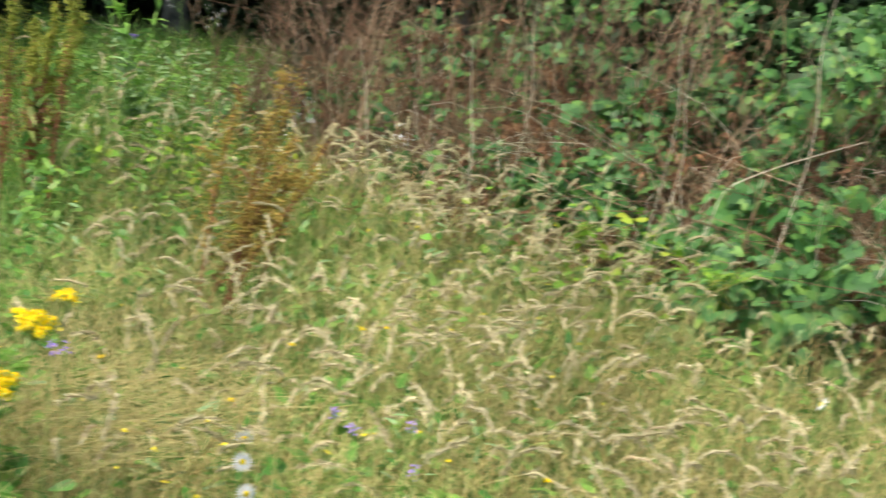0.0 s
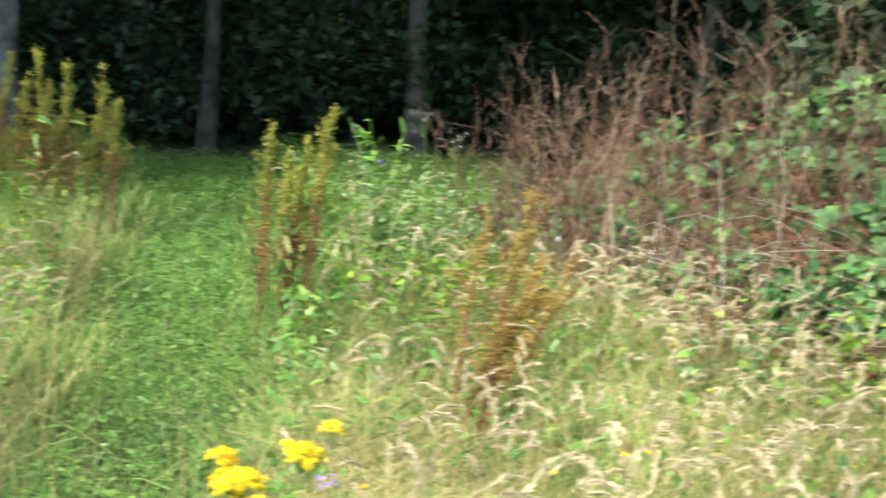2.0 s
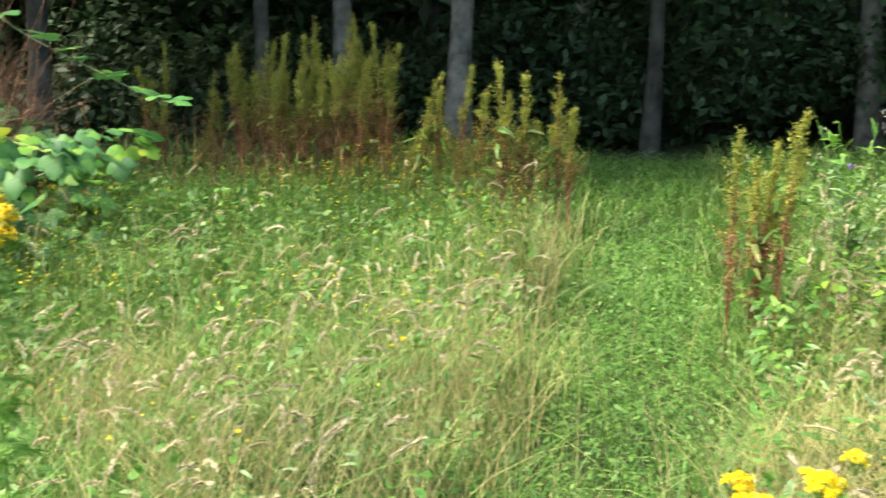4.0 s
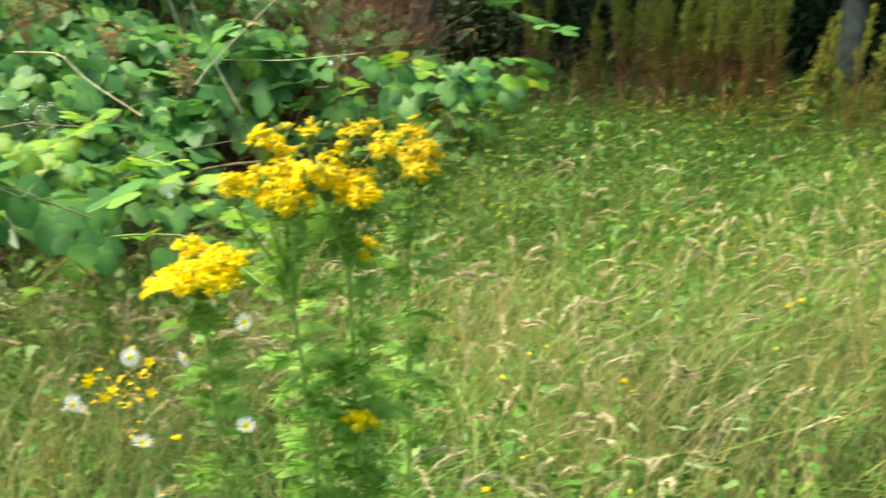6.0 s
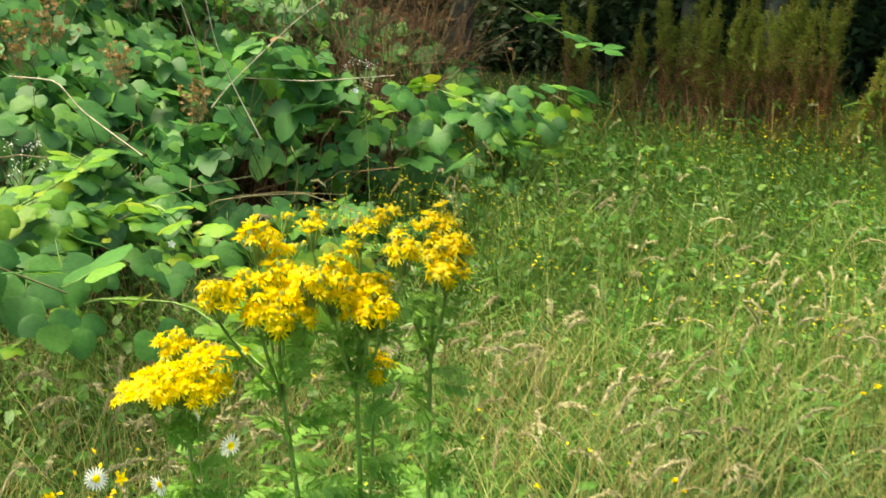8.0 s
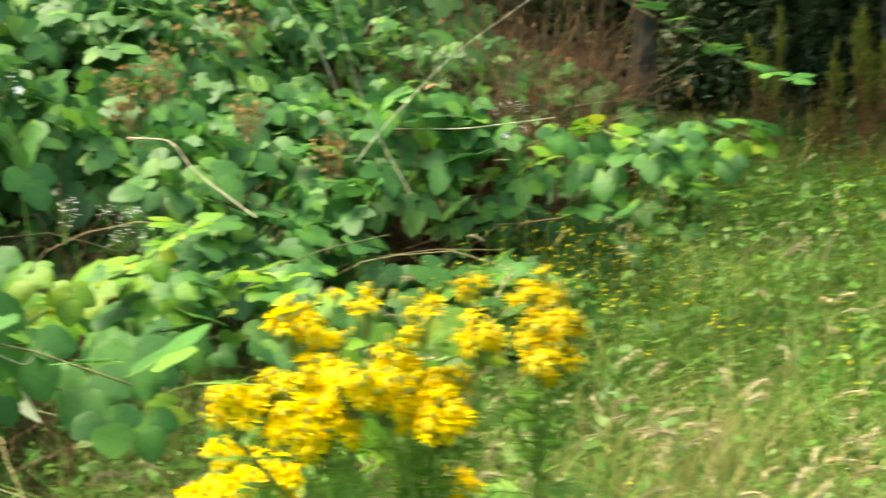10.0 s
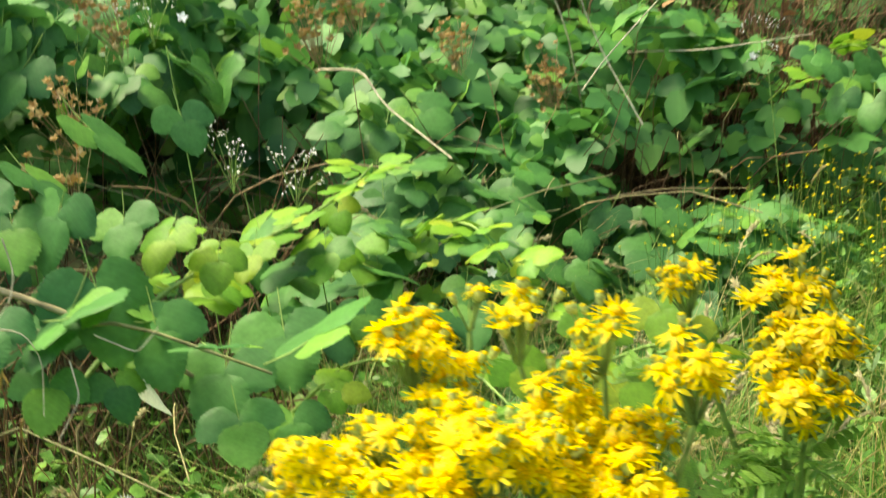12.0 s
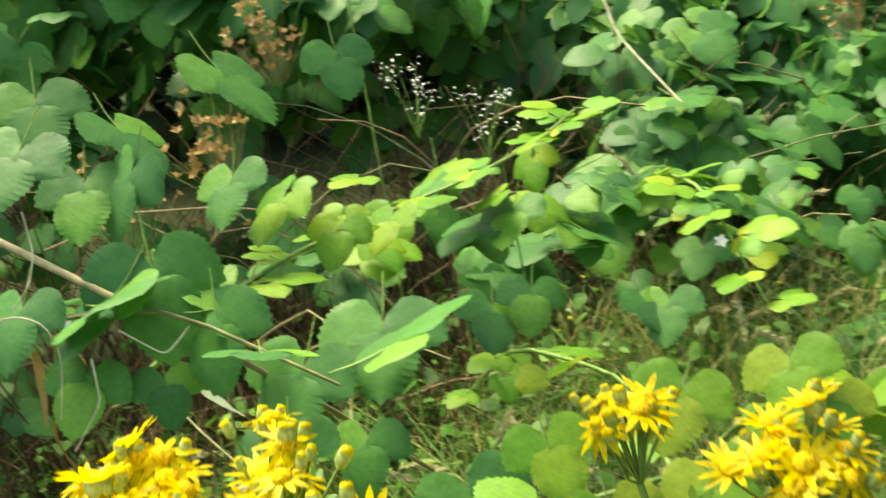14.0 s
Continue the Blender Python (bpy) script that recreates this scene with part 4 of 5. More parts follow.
make_dock(1.02, 3.95, 0.94, 5, False, 0.26, 0.2)
make_dock(1.12, 4.02, 1.0, 4, False, 0.2, 0.0)
make_dock(0.66, 5.6, 1.12, 3, True, 0.16, 0.2)
make_dock(0.58, 5.65, 0.94, 3, True, 0.12, 0.2)
for x, y, h, s in ((-0.77, 8.45, 1.2, 3), (-0.59, 8.5, 1.13, 3), (-0.37, 8.6, 1.14, 4), (-1.29, 9.5, 1.12, 3), (-1.42, 9.5, 1.0, 3), (-1.73, 9.8, 1.40, 9), (-1.9, 9.8, 1.34, 8), (-2.05, 9.8, 1.46, 10), (-2.24, 9.8, 1.42, 10),
                   (-2.44, 9.8, 1.28, 5), (-2.62, 10.0, 1.25, 6), (-2.8, 10.2, 1.3, 7), (-3.03, 10.2, 1.22, 7), (-3.22, 10.2, 1.0, 4), (-3.75, 10.3, 1.2, 5), (-1.0, 9.3, 0.95, 2)):
    make_dock(x, y, h, s, True, 0.11)


def flower_mesh(rays, droop, size=0.0115):
    """A ragwort flower: thin ray petals round a domed disc over a green cup."""
    a = np.arange(rays) * 2 * np.pi / rays + R.normal(0, 0.08, rays)
    pet = blade_template(4, 0.165, 0.1, 0.12)
    rot = frames(a, np.full(rays, -droop) + R.normal(0, 0.12, rays), np.zeros(rays), np.full(rays, size * 0.86))
    pos = np.stack([np.cos(a), np.sin(a), 0 * a], 1) * size * 0.28
    s = np.linspace(0, 1, 4)
    dome = np.stack([0 * s, 0 * s, s * size * 0.3], 1)[None]
    cup = np.stack([0 * s, 0 * s, -size * 0.62 + s * size * 0.62], 1)[None]
    return mesh("flower", [(*stamp(*pet, rot, pos), 0), (*tube(dome, size * np.array([[0.36, 0.36, 0.27, 0.02]]), 8), 1), (*tube(cup, size * np.array([[0.08, 0.24, 0.28, 0.3]]), 7), 2)], [M_RAY, M_DISC, M_BUD])


FLOWERS = [flower_mesh(13, 0.0), flower_mesh(12, 0.22), flower_mesh(13, -0.4), flower_mesh(13, 0.08)]


BUD = mesh("bud", [(*tube(np.array([[[0, 0, -0.008], [0, 0, -0.005], [0, 0, 0.0], [0, 0, 0.003]]]), np.array([[0.0015, 0.0036, 0.004, 0.0036]]), 7), 0),
                   (*tube(np.array([[[0, 0, 0.003], [0, 0, 0.0042], [0, 0, 0.005]]]), np.array([[0.0035, 0.0034, 0.0006]]), 7), 1)], [M_BUD, M_RAY])


def rag_leaf():
    """A ragwort leaf with ragged lobes on both sides, of unit length."""
    n = 8
    s = np.linspace(0.12, 0.92, n)
    lobe = blade_template(4, 0.17, 0.2, 0.2, 0.25)
    c = np.stack([np.linspace(0, 1, 6), np.zeros(6), -0.2 * np.linspace(0, 1, 6) ** 2], 1)[None]
    pc = [(*tube(c, np.full((1, 6), 0.012), 3), 0)]
    pos = np.stack([s, 0 * s, -0.2 * s ** 2], 1)
    for sg in (1, -1):
        pc.append((*stamp(*lobe, frames(np.full(n, sg * 1.0), R.normal(0, 0.2, n), R.normal(0, 0.3, n), 0.36 * np.sin(np.pi * s ** 0.8) + 0.05), pos), 0))
    pc.append((*stamp(*lobe, frames(np.zeros(1), np.zeros(1) - 0.3, np.zeros(1), np.array([0.3])), pos[-1:]), 0))
    return mesh("leaf", pc, [M_RAGLEAF])


RAG_LEAF = [rag_leaf(), rag_leaf()]


def make_ragwort(x, y, stems, label):
    """stems: (foot x, foot y, clusters), each cluster (x, y, z, radius, flowers, buds to a flower)."""
    z0 = float(ground_z(x, y))
    plant = thing("ragwort", label, "flower", "ragwort plants", (x, y, z0))
    o = np.array([x, y, z0])
    for fx, fy, clusters in stems:
        foot = np.array([fx, fy, z0])
        mean = np.mean([c[:3] for c in clusters], 0)
        neck = foot + (mean - foot) * np.array([0.8, 0.8, 0.82])
        main = stalks((foot - o)[None], neck[2] - foot[2], math.hypot(*(neck - foot)[:2]), np.array([math.atan2(neck[1] - foot[1], neck[0] - foot[0])]), 0, 8)
        part("stem", [(*tube(main, np.linspace(0.0055, 0.0035, 8)[None], 7), 0)], M_RAGSTEM, plant)
        nl = int(60 * mean[2])
        t = R.uniform(0.08, 1.0, nl) ** 0.65
        pos = np.stack([np.interp(t, np.linspace(0, 1, 8), main[0, :, j]) for j in range(3)], 1)
        rot = frames(R.uniform(0, 6.3, nl), R.normal(0.3, 0.3, nl), R.normal(0, 0.4, nl), R.uniform(0.055, 0.105, nl) * (1.1 - 0.3 * t))
        for i in range(nl):
            part("leaf", RAG_LEAF[i % 2], None, plant, m=to_matrix(rot[i], pos[i]))
        for cx, cy, cz, r, n, budding in clusters:
            n = int(n * 1.9)
            cc = np.array([cx, cy, cz])
            k = np.arange(n) + 0.5
            rad, ang = r * np.sqrt(k / n), k * 2.39996
            p = np.stack([rad * np.cos(ang), rad * np.sin(ang), -0.55 * rad ** 2 / max(r, 0.01) + R.normal(0, 0.007, n)], 1) + cc - o + R.normal(0, 0.003, (n, 3))
            hub = cc - o - np.array([0, 0, 0.6 * r + 0.032])
            top = main[0, -1] if n > 12 or cz > neck[2] else np.array([np.interp((cz - z0) * 0.8, main[0, :, 2], main[0, :, j]) for j in range(3)])
            arm = np.stack([top, (top + hub) / 2 + (0, 0, -0.01), hub])[None]
            st = hub + (p - (0, 0, 0.006) - hub)[:, None] * np.linspace(0, 1, 4)[None, :, None]
            st[:, 1, 2] -= 0.006
            nb = 4 + int(n * (budding + 0.15) * 1.2)
            bp = p[R.integers(0, n, nb)] + R.normal(0, 0.008, (nb, 3)) * (1, 1, 0.5) + (0, 0, 0.001)
            bs = hub + (bp - hub)[:, None] * np.linspace(0, 0.97, 3)[None, :, None]
            t = R.uniform(0.05, 0.95, 7)[:, None]
            rot = frames(R.uniform(0, 6.3, 7), R.normal(0.4, 0.3, 7), R.normal(0, 0.4, 7), R.uniform(0.035, 0.06, 7))
            for i in range(7 if r > 0.022 else 4):
                part("leaf", RAG_LEAF[i % 2], None, plant, m=to_matrix(rot[i], top + (hub - top) * t[i]))
            head = part("corymb", [(*tube(arm, np.array([[0.0032, 0.0026, 0.002]]), 5), 0)], [M_RAGSTEM], plant)
            tagged(part("stalk_spray", [(*tube(st, np.full((n, 4), 0.0009), 3), 0), (*tube(bs, np.full((nb, 3), 0.0009), 3), 0)], [M_RAGSTEM], head), kind="stuff")
            for i in range(nb):
                d = Vector((bp[i] - hub) / np.linalg.norm(bp[i] - hub))
                part("bud", BUD, None, head, m=Matrix.Translation(bp[i]) @ d.to_track_quat("Z", "Y").to_matrix().to_4x4() @ Matrix.Scale(float(R.uniform(0.6, 0.9)), 4))
            out = p - hub
            for i in range(n):
                d = Vector(out[i] / np.linalg.norm(out[i])) + Vector((0.1, -0.1, 0.25)) + Vector(R.normal(0, 0.3, 3))
                q = d.to_track_quat("Z", "Y").to_matrix().to_4x4()
                part("flower", FLOWERS[int(R.integers(4))], None, head, m=Matrix.Translation(p[i]) @ q @ Matrix.Scale(float(R.uniform(1.05, 1.42)), 4))


make_ragwort(-1.29, 2.10, [
    (-1.31, 2.08, [(-1.380, 1.972, 1.198, 0.030, 9, 0.4), (-1.352, 1.985, 1.165, 0.018, 4, 0.3), (-1.378, 2.033, 1.215, 0.012, 1, 2.0), (-1.370, 1.866, 1.143, 0.030, 9, 0.2), (-1.345, 1.905, 1.165, 0.022, 4, 0.9),
                   (-1.297, 1.897, 1.136, 0.045, 24, 0.2), (-1.320, 1.945, 1.155, 0.034, 9, 0.4), (-1.262, 1.918, 1.165, 0.030, 9, 0.5)]),
    (-1.26, 2.12, [(-1.207, 1.985, 1.130, 0.042, 20, 0.2), (-1.250, 1.960, 1.150, 0.030, 9, 0.5), (-1.272, 2.010, 1.162, 0.034, 9, 0.5), (-1.232, 2.033, 1.145, 0.030, 8, 0.5), (-1.320, 2.022, 1.208, 0.018, 3, 1.6), (-1.242, 2.018, 1.218, 0.018, 3, 1.6), (-1.183, 2.035, 1.196, 0.026, 7, 0.8)]),
    (-1.22, 2.26, [(-1.218, 2.225, 1.196, 0.026, 6, 1.0), (-1.180, 2.200, 1.172, 0.028, 8, 0.6), (-1.172, 2.160, 1.148, 0.034, 12, 0.2), (-1.205, 2.190, 1.165, 0.022, 5, 0.6), (-1.287, 2.188, 1.200, 0.020, 3, 1.8)]),
    (-1.25, 2.09, [(-1.234, 2.060, 1.008, 0.024, 6, 0.3), (-1.222, 2.030, 0.705, 0.030, 8, 0.3)])], "tall yellow-flowered ragwort with ragged green leaves beside the brambles")
make_ragwort(-1.60, 2.20, [(-1.60, 2.19, [(-1.600, 2.110, 0.915, 0.072, 38, 0.2), (-1.650, 2.085, 0.895, 0.055, 24, 0.2), (-1.570, 2.150, 0.935, 0.045, 16, 0.3), (-1.665, 2.165, 0.935, 0.030, 8, 0.4)])], "low yellow-flowered ragwort with flat crowded heads")
make_ragwort(0.29, 2.36, [(0.27, 2.42, [(0.215, 2.40, 0.615, 0.052, 24, 0.2), (0.19, 2.45, 0.64, 0.03, 8, 0.2), (0.342, 2.42, 0.655, 0.036, 14, 0.2), (0.40, 2.43, 0.70, 0.022, 5, 0.3), (0.27, 2.30, 0.585, 0.04, 12, 0.2)])], "small yellow-flowered ragwort in the dry grass")
make_ragwort(1.93, 1.52, [(1.95, 1.50, [(1.80, 1.50, 1.205, 0.036, 13, 0.2), (1.79, 1.585, 1.25, 0.012, 3, 0.2), (1.775, 1.44, 1.115, 0.03, 9, 0.2), (1.775, 1.42, 1.04, 0.036, 13, 0.2), (1.72, 1.43, 1.02, 0.014, 3, 0.2)])], "tall yellow-flowered ragwort at the foot of the bank")


def daisy_mesh():
    n = 20
    a = np.arange(n) * 2 * np.pi / n
    pet = blade_template(4, 0.13, 0.1, 0.1)
    petals = mesh("petals", [(*stamp(*pet, frames(a, R.normal(-0.1, 0.1, n), np.zeros(n), np.full(n, 0.0155)), np.stack([np.cos(a), np.sin(a), 0 * a], 1) * 0.005), 0)], [M_WHITE])
    s = np.linspace(0, 1, 4)
    disc = mesh("disc", [(*tube(np.stack([0 * s, 0 * s, s * 0.0035], 1)[None], np.array([[0.0062, 0.006, 0.004, 0.0003]]), 10), 0)], [M_RAY])
    return petals, disc


DAISY = daisy_mesh()


def make_daisy(x, y, z, face, droop=0.0):
    """face: heading in degrees towards which the flower looks."""
    d = thing("oxeye_daisy", "white daisy with a yellow centre on a thin stem", "flower", "daisies", (x, y, 0))
    c = stalks(np.array([[R.normal(0, 0.05), R.normal(0, 0.05), 0.0]]), z - 0.01, 0.0, np.zeros(1), 0, 6)
    c[0, :, :2] *= np.linspace(1, 0, 6)[:, None]
    part("stem", [(*tube(c, np.full((1, 6), 0.0013), 4), 0)], M_RAGSTEM, d)
    f = radians(face)
    up = Vector((math.cos(f), math.sin(f), 0.35 - droop))
    m = Matrix.Translation((0, 0, z)) @ up.to_track_quat("Z", "Y").to_matrix().to_4x4()
    fl = part("petals", DAISY[0], None, d, m=m)
    part("disc", DAISY[1], None, d, "yellow centre", m=m)


for x, y, z, fc, dr in ((-1.678, 1.978, 0.75, -50, 0), (-1.975, 1.844, 0.79, -60, 0), (-1.672, 1.803, 0.717, -80, 0.4), (-1.453, 2.018, 0.842, -20, 0.3), (-1.559, 1.981, 0.767, 20, -0.4), (-1.557, 2.079, 0.852, 50, 0.2), (-1.394, 1.926, 0.684, -60, 0.6), (-1.415, 1.694, 0.649, 30, 0.2), (-1.509, 1.78, 0.685, -60, 0.9), (-2.498, 2.36, 0.571, -35, 0),
                        (0.70, 2.09, 0.53, -100, 0.8), (0.69, 2.05, 0.50, -100, 0), (0.69, 2.0, 0.46, -80, 0.2), (2.30, 2.05, 0.66, -120, 0), (2.05, 2.12, 0.57, 150, -0.2), (2.15, 1.85, 0.52, -100, 0.6), (-1.95, 1.75, 0.6, -50, 0.4)):
    make_daisy(x, y, z, fc, dr)


def star_mesh():
    a = np.arange(5) * 2 * np.pi / 5
    pet = blade_template(4, 0.3, 0.1, 0.05)
    s = np.linspace(0, 1, 3)
    hair = stalks(np.zeros((14, 3)), 0.006, 0.005, np.arange(14) * 0.45, 0, 3)
    return mesh("flower", [(*stamp(*pet, frames(a, np.full(5, 0.15), np.zeros(5), np.full(5, 0.012)), np.zeros((5, 3))), 0), (*tube(hair, np.full((14, 3), 0.0003), 3), 1)], [M_RAY, M_DISC])


STAR = star_mesh()


def make_star_plant(x, y, heads):
    p = thing("yellow_star_flower", "low plant with star-shaped yellow flowers and withered orange ones", "flower", "", (x, y, 0))
    for hx, hy, hz in heads:
        q = np.array([hx - x, hy - y, hz])
        c = np.stack([np.array([0, 0, 0.0]), q * (0.4, 0.4, 0.6), q])[None]
        part("stem", [(*tube(c, np.full((1, 3), 0.0014), 4), 0)], M_RAGSTEM, p)
        m = Vector((0.45, -0.7, 0.6)) + Vector(R.normal(0, 0.35, 3))
        part("flower", STAR, None, p, m=Matrix.Translation(q) @ m.to_track_quat("Z", "Y").to_matrix().to_4x4() @ Matrix.Scale(1.1, 4))
    n = 60
    pos = np.array([0.02, -0.03, 0.69]) + R.normal(0, 1, (n, 3)) * (0.03, 0.03, 0.04)
    part("withered_flowers", [(*stamp(*blade_template(3, 0.3, 0.4, 0.3), frames(R.uniform(0, 6.3, n), R.normal(0.3, 0.6, n), R.normal(0, 0.5, n), R.uniform(0.008, 0.014, n)), pos), 0)], M_DISC, p, "withered orange flowers")


make_star_plant(-1.72, 2.03, [(-1.779, 1.975, 0.683), (-1.728, 1.985, 0.674), (-1.73, 1.965, 0.664), (-1.68, 2.042, 0.657), (-1.782, 1.988, 0.687), (-1.704, 2.072, 0.707)])


def make_thistle(x, y, h):
    t = thing("thistle", "grey-green thistle with a purple flower head", "weed", "", (x, y, 0))
    for i in range(9):
        c = stalks(np.zeros((1, 3)), h * R.uniform(0.7, 1.05), R.uniform(0.08, 0.42), R.uniform(0, 6.3, 1), 0, 7)
        part("stem", [(*tube(c, np.linspace(0.004, 0.002, 7)[None], 4), 0)], M_RAGLEAF, t)
        n = 22
        s = R.uniform(0.2, 1, n)
        pos = np.stack([np.interp(s, np.linspace(0, 1, 7), c[0, :, j]) for j in range(3)], 1)
        part("foliage", [(*stamp(*blade_template(6, 0.16, 0.3, 0.3, 0.35), frames(R.uniform(0, 6.3, n), R.normal(0.5, 0.4, n), R.normal(0, 0.5, n), R.uniform(0.05, 0.11, n)), pos), 0)], M_SILVER if i % 2 else M_RAGLEAF, t)
    for q in ((-0.03, -0.05, 0.75),):
        a = R.uniform(0, 6.3, 40)
        hair = stalks(np.tile(q, (40, 1)), 0.03, 0.018, a, 0, 3)
        part("flower_head", [(*tube(hair, np.full((40, 3), 0.0016), 3), 0), (*tube(np.array(q)[None, None] + np.array([[[0, 0, -0.025], [0, 0, -0.012], [0, 0, 0.004]]]), np.array([[0.004, 0.013, 0.011]]), 7), 1)], [M_PURPLE, M_RAGLEAF], t, "purple thistle flower head")


make_thistle(1.15, 6.52, 0.98)


# ---- small growth on the meadow floor ----
def make_weeds():
    p = clear(np.concatenate([scatter(13000, 1.8, 6, -50, 82, 0.5), scatter(16000, 5, 11.5, -14, 40, 0.2)]), 0.5)
    lawn = np.stack([R.uniform(-1.6, 1.4, 40000), R.uniform(1.6, 12.5, 40000)], 1)
    p = np.concatenate([p, lawn[path_off(lawn[:, 0], lawn[:, 1]) + R.normal(0, 0.2, len(lawn)) < 1.1]])
    n = len(p)
    off = path_off(p[:, 0], p[:, 1])
    z = ground_z(p[:, 0], p[:, 1]) + np.where(off < 1, R.uniform(0.02, 0.16, n), R.uniform(0.08, 0.38, n))
    pos = np.concatenate([p, z[:, None]], 1)
    rot = frames(R.uniform(0, 6.3, n), R.normal(0.25, 0.4, n), R.normal(0, 0.4, n), R.uniform(0.02, 0.066, n) * np.where(off < 1, 0.5, 1))
    stuff("meadow_weeds", [(*stamp(*blade_template(4, 0.26, 0.15, 0.25), rot, pos), 0)], [M_WEED], "broad-leaved green weeds among the grass", "weed")
    q = clear(np.concatenate([scatter(1700, 2.6, 8.0, 0, 30, 0.3), scatter(900, 2.4, 5.0, -45, 0, 0.4)]), 0.1)
    q = q[(wobble(q[:, 0], q[:, 1], 2.6) > 0.0) & (path_off(q[:, 0], q[:, 1]) > 1.1)]
    n = len(q)
    pos = np.concatenate([q, R.uniform(0.2, 0.5, (n, 1))], 1)
    stuff("silvery_weeds", [(*stamp(*blade_template(5, 0.12, 0.25, 0.4), frames(R.uniform(0, 6.3, n), R.normal(0.3, 0.5, n), R.normal(0, 0.6, n), R.uniform(0.022, 0.055, n)), pos), 0)], [M_SILVER], "narrow silvery green leaves among the grass", "weed")
    y = R.uniform(1.0, 4.4, 3800)
    x = np.interp(y, LEFT_Y, LEFT_X) - R.uniform(-0.2, 1.1, 3800)
    q = np.stack([x, y], 1)
    n = 2100
    pos = np.concatenate([q[:n], R.uniform(0.04, 0.42, (n, 1))], 1)
    stuff("undergrowth_weeds", [(*blades(q, 0.15, 0.5, 0.0028, 5, 1.3, 0.5), 0), (*stamp(*blade_template(4, 0.3, 0.15, 0.25), frames(R.uniform(0, 6.3, n), R.normal(0.1, 0.4, n), R.normal(0, 0.4, n), R.uniform(0.02, 0.06, n)), pos), 1)], [M_GRASS, M_WEED], "grass and small weeds at the foot of the brambles", "weed")
    for name, cx, cy, sx, sy, zz, n, mat, size in (("leafy_weed_patch", 1.2, 5.75, 0.28, 0.3, 0.45, 420, M_BRAM_NEW, 0.042), ("silvery_weed_patch", 1.35, 6.5, 0.2, 0.25, 0.72, 700, M_SILVER, 0.026), ("leafy_weed_patch", 2.55, 4.0, 0.3, 0.3, 0.55, 260, M_BRAM_NEW, 0.05), ("leafy_weed_patch", -2.35, 7.2, 0.35, 0.4, 0.5, 420, M_WEED, 0.045)):
        q = np.stack([R.normal(cx, sx, n), R.normal(cy, sy, n), R.uniform(0.1, zz, n)], 1)
        stuff(name, [(*stamp(*blade_template(5, 0.45, 0.12, 0.2), frames(R.uniform(0, 6.3, n), R.normal(0, 0.4, n), R.normal(0, 0.4, n), size * R.uniform(0.6, 1.2, n)), q), 0)], [mat], "patch of pale silvery green weeds" if mat is M_SILVER else "patch of bright green broad-leaved weeds", "weed")


make_weeds()


def make_buttercups():
    p = clear(np.concatenate([scatter(9000, 4.5, 9.8, 2, 34, 0.1), scatter(500, 2.0, 5, -50, 60, 0.5)]), 0.1)
    p = p[(path_off(p[:, 0], p[:, 1]) > 1.1) & (wobble(p[:, 0], p[:, 1], 2.2) + R.normal(0, 0.4, len(p)) > 0.25)]
    n = len(p)
    root = on_ground(p)
    h = R.uniform(0.38, 0.6, n)
    c = stalks(root, h, 0.1 * R.random(n), R.uniform(0, 6.3, n), 0, 4)
    tip = c[:, -1]
    pet = blade_template(3, 0.42, 0.2, 0.0)
    pcs = [(*tube(c, np.full((n, 4), 0.0009), 3), 0)]
    size = R.uniform(0.005, 0.0095, n)
    for k in range(4):
        pcs.append((*stamp(*pet, frames(R.uniform(0, 6.3, n), R.normal(0.3, 0.3, n), np.zeros(n), size), tip), 1))
    stuff("small_yellow_flowers", pcs, [M_GRASS, M_BUTTER], "scattered small yellow meadow flowers on thin stems", "flower")


make_buttercups()


def make_loose_leaf():
    m = mesh("withered_leaf", [(*blade_template(8, 0.3, 0.9, 0.9), 0)], [M_GREY])
    ob = new("withered_leaf", m)
    ob.matrix_world = Matrix.Translation((-2.205, 2.255, 0.90)) @ pose(0, 0, 0, 20, 70, -50) @ Matrix.Scale(0.062, 4)
    tagged(ob, "pale grey upturned leaf hanging on the bramble", "leaf")


make_loose_leaf()


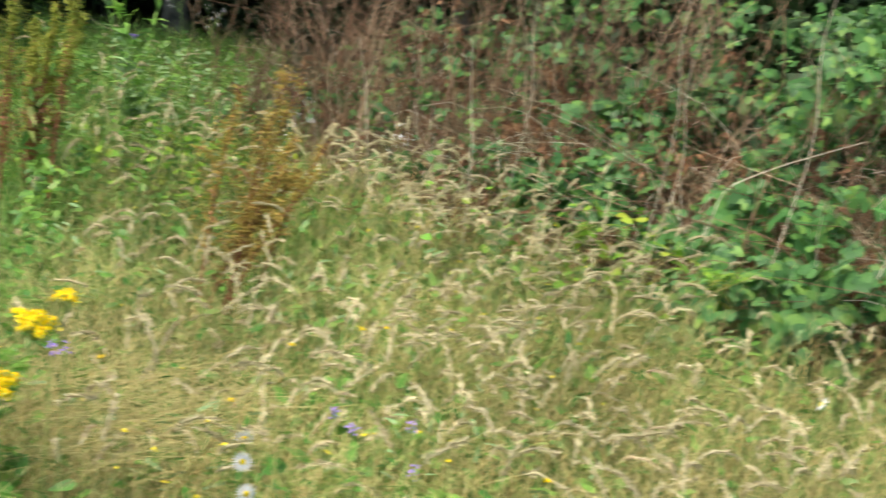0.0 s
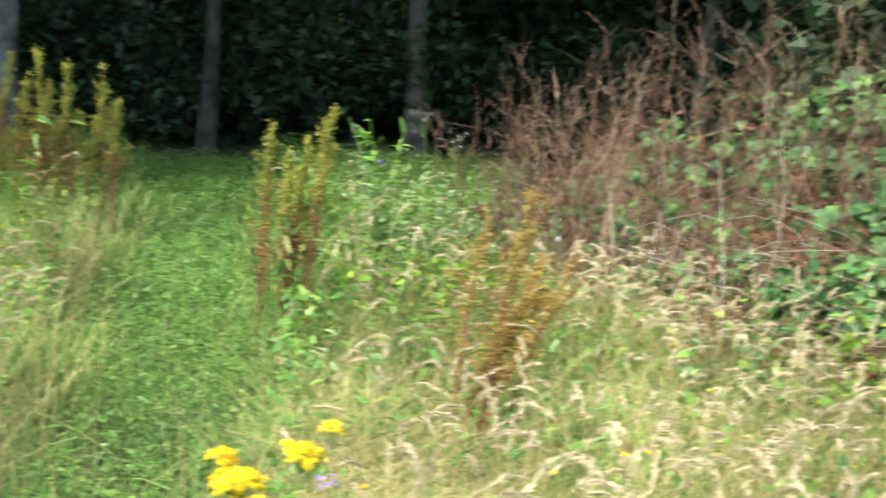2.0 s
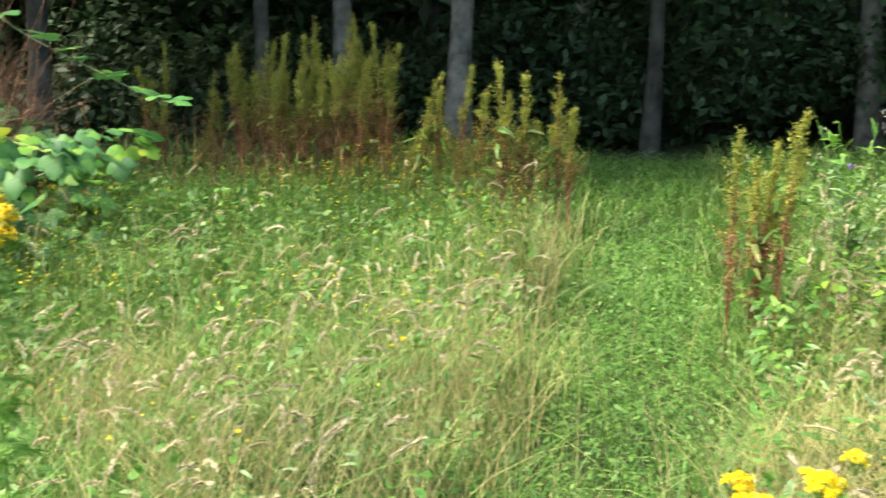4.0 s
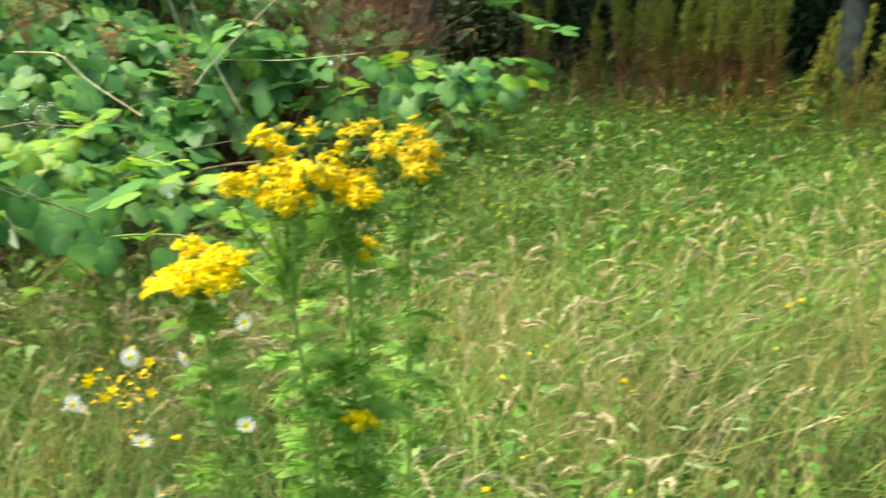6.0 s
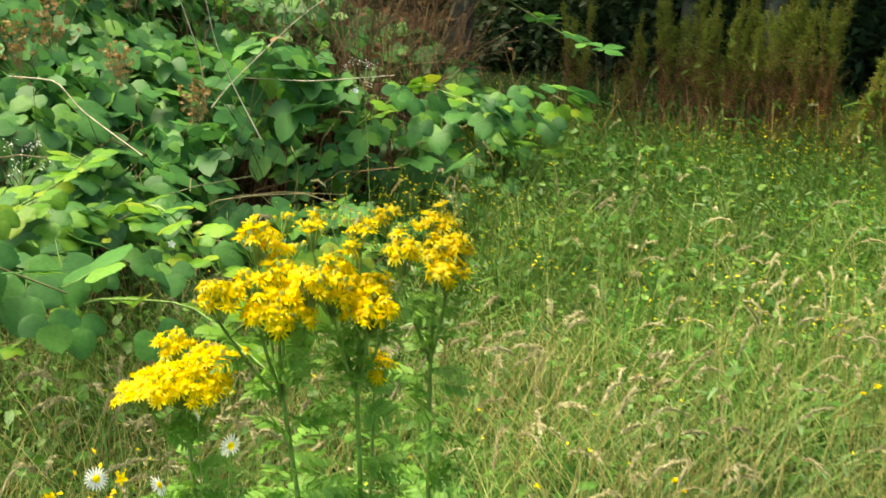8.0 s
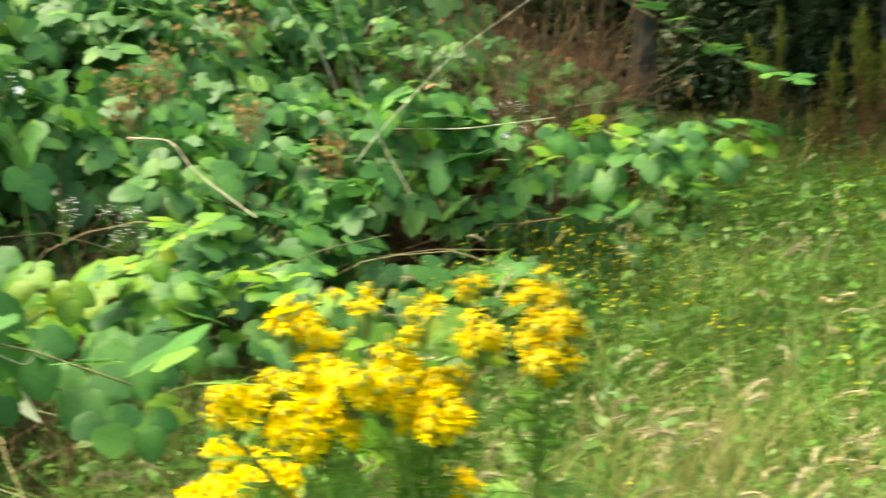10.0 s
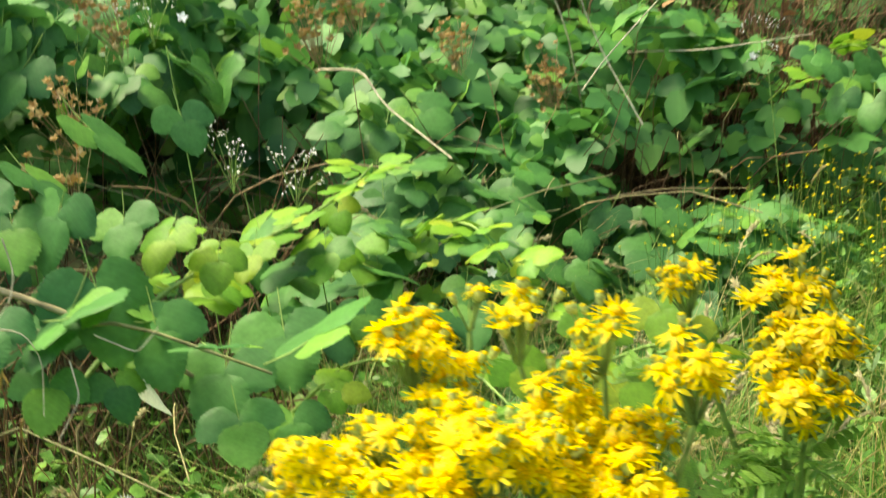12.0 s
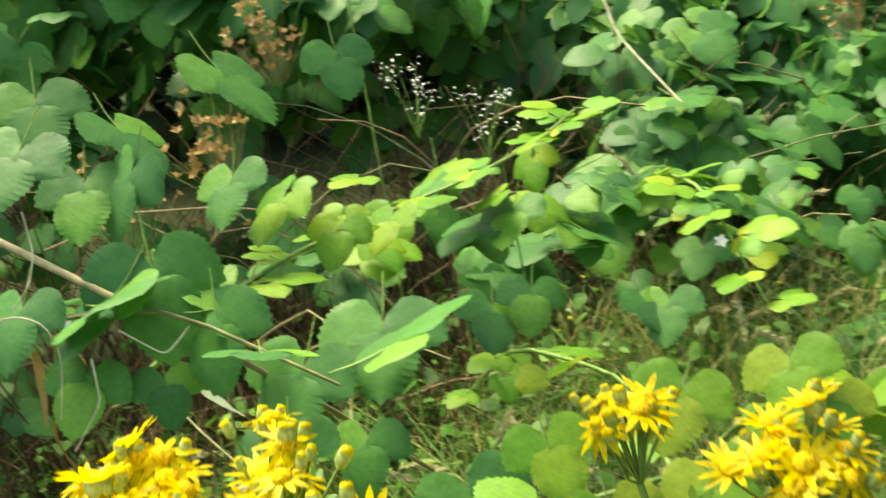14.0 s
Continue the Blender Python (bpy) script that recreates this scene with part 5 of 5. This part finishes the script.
def make_dry_patches():
    pcs = []
    n = 850
    p = np.concatenate([R.normal((-0.75, 3.6), (0.5, 0.6), (n, 2)), R.normal((0.1, 3.0), (0.25, 0.5), (500, 2)), R.normal((-2.0, 2.0), (0.35, 0.4), (700, 2)), R.normal((-0.35, 6.4), (0.25, 0.3), (300, 2)), R.normal((2.3, 3.2), (0.4, 0.6), (600, 2)), R.normal((1.95, 2.0), (0.35, 0.35), (900, 2)), R.normal((-1.65, 4.0), (0.14, 0.3), (260, 2)), R.normal((-1.1, 3.2), (0.16, 0.2), (240, 2)), R.normal((-2.75, 3.75), (0.3, 0.35), (420, 2)), R.normal((-2.2, 3.0), (0.22, 0.42), (420, 2))])
    p = p[path_off(p[:, 0], p[:, 1]) > 0.8]
    pcs.append((*blades(p, 0.3, 0.66, 0.0016, 6, 0.9, 0.3), 0))
    q = np.stack([R.uniform(-4.2, -0.5, 450), R.normal(9.8, 0.5, 450)], 1)
    pcs.append((*blades(q, 0.3, 0.75, 0.004, 4, 0.6, 0.2), 1))
    r = np.concatenate([R.normal((-1.2, 4.2), (0.6, 0.8), (160, 2)), R.normal((-0.7, 3.0), (0.4, 0.4), (90, 2)), R.normal((0.6, 2.6), (0.5, 0.4), (60, 2)), R.normal((-0.6, 4.6), (0.28, 0.45), (260, 2)), R.normal((-0.42, 7.2), (0.14, 0.25), (160, 2))])
    pcs.append((*blades(r, 0.38, 0.68, 0.0014, 6, 0.6, 0.25), 0))
    stuff("blond_grass", pcs, [M_DRY, M_RUST], "patches of blond and rusty dry grass stems", "grass")


make_dry_patches()


def make_tussocks():
    n = 70
    c = clear(np.concatenate([scatter(n, 2.2, 5.6, 0, 45, 0.2), scatter(16, 2.2, 4.5, -45, 0, 0.2)]), 0.0)
    c = c[path_off(c[:, 0], c[:, 1]) > 1.7]
    c = np.concatenate([c, np.repeat(np.array([(-1.21, 3.75), (-1.13, 4.0), (-1.21, 3.45), (-1.2, 4.88), (-1.24, 3.18), (-1.52, 3.23), (-0.81, 3.62), (-1.83, 6.57), (-1.54, 3.61)]), 2, 0) + R.normal(0, 0.07, (18, 2))])
    p = np.repeat(c, 75, 0)
    p = p + R.normal(0, 0.045, p.shape)
    stuff("grass_tussocks", [(*blades(p, 0.2, 0.5, 0.005, 6, 1.7, 0.8), 0)], [M_PATH], "tussocks of broad-bladed lush green grass", "grass")


make_tussocks()


def make_straw():
    n = 330
    p = np.stack([R.normal(0.30, 0.16, n), R.normal(2.6, 0.16, n), np.full(n, 0.05)], 1)
    c = stalks(p, R.uniform(0.4, 0.72, n), R.uniform(0.2, 0.6, n), R.normal(-0.2, 0.45, n), R.uniform(0.2, 0.42, n), 9)
    stuff("fallen_straw", [(*tube(c, np.linspace(0.0008, 0.0004, 9)[None].repeat(n, 0), 3), 0)], [M_DRY], "bent pale straw lying over the meadow", "grass")


make_straw()


def make_purple_flower(x, y, z):
    p = thing("purple_flower", "small violet-blue meadow flower on a thin stem", "flower", "violet flowers", (x, y, 0))
    part("stem", [(*tube(stalks(np.zeros((1, 3)), z, 0.0, np.zeros(1), 0, 4), np.full((1, 4), 0.0012), 4), 0)], M_RAGSTEM, p)
    n = 16
    pos = np.array([0, 0, z]) + R.normal(0, 1, (n, 3)) * (0.005, 0.005, 0.007)
    part("flower_head", [(*stamp(*blade_template(3, 0.35, 0.3, 0.2), frames(R.uniform(0, 6.3, n), R.normal(0.2, 0.5, n), np.zeros(n), R.uniform(0.006, 0.011, n)), pos), 0)], M_PURPLE, p)


def make_orange_flower(x, y, z, size):
    """A hawkweed-like flower: two rings of narrow yellow petals on a wiry stem."""
    p = thing("hawkweed", "golden yellow hawkweed flower on a wiry stem", "flower", "hawkweed flowers", (x, y, 0))
    part("stem", [(*tube(stalks(np.zeros((1, 3)), z, 0.0, np.zeros(1), 0, 4), np.full((1, 4), 0.0011), 4), 0)], M_RAGSTEM, p)
    n = 22
    a = R.uniform(0, 6.3, n)
    part("petals", [(*stamp(*blade_template(4, 0.2, 0.1, 0.1), frames(a, np.where(np.arange(n) % 2, 0.15, 0.6), np.zeros(n), np.full(n, size)), np.tile((0, 0, z), (n, 1))), 0)], M_RAY, p)


for x, y, z in ((0.38, 2.21, 0.66), (0.93, 2.25, 0.51), (0.93, 2.14, 0.52), (1.06, 2.15, 0.52), (0.97, 1.90, 0.54), (0.36, 2.25, 0.65)):
    make_purple_flower(x, y, z)
for x, y, z, size in ((1.16, 2.78, 0.51, 0.011), (0.91, 2.55, 0.55, 0.010), (-1.04, 3.20, 0.41, 0.012), (-1.02, 3.22, 0.38, 0.008), (-1.13, 2.44, 0.40, 0.012), (-0.60, 2.65, 0.36, 0.014), (-0.47, 2.44, 0.43, 0.015), (-0.53, 2.46, 0.41, 0.012),
                      (-0.67, 3.70, 0.55, 0.014), (-0.70, 3.66, 0.54, 0.010), (0.51, 2.66, 0.48, 0.010), (1.19, 1.80, 0.56, 0.010), (-1.49, 1.85, 0.67, 0.010), (-1.87, 1.73, 0.66, 0.011), (1.25, 2.85, 0.49, 0.008), (0.72, 2.30, 0.52, 0.010)):
    make_orange_flower(x, y, z, size)


def make_bramble_flower(bush, x, y, z):
    a = np.arange(5) * 1.257
    o = np.asarray(bush.location)
    part("flower", [(*stamp(*blade_template(4, 0.4, 0.2, 0.1), frames(a, np.full(5, 0.2), np.zeros(5), np.full(5, 0.013)), np.zeros((5, 3))), 0)], M_WHITE, bush, "pale bramble flower",
         m=Matrix.Translation((x - o[0], y - o[1], z - o[2])) @ Vector((0.7, -0.4, 0.5)).to_track_quat("Z", "Y").to_matrix().to_4x4())


for x, y, z in ((-2.59, 2.28, 1.02), (-2.60, 2.55, 0.94), (-2.45, 2.41, 0.86), (-2.48, 3.26, 0.74), (-2.48, 2.16, 0.90), (-2.95, 2.9, 1.3), (-2.6, 4.5, 1.02)):
    make_bramble_flower(BUSHES[0] if y < 2.5 else BUSHES[2], x, y, z)
CURL = mesh("withered_leaf", [(*blade_template(8, 0.09, 0.8, 0.9), 0)], [M_HUSK])
for x, y, z, a in ((-2.34, 2.11, 0.95, 20), (-2.27, 2.12, 0.93, 80), (-2.36, 2.09, 0.92, 160), (-2.22, 2.08, 0.89, 250), (-2.40, 2.14, 0.96, 300)):
    o = np.asarray(BUSHES[0].location)
    part("withered_leaf", CURL, None, BUSHES[0], "curled bleached dead leaf", m=Matrix.Translation((x - o[0], y - o[1], z - o[2])) @ pose(0, 0, 0, 0, 60, a) @ Matrix.Scale(0.07, 4))
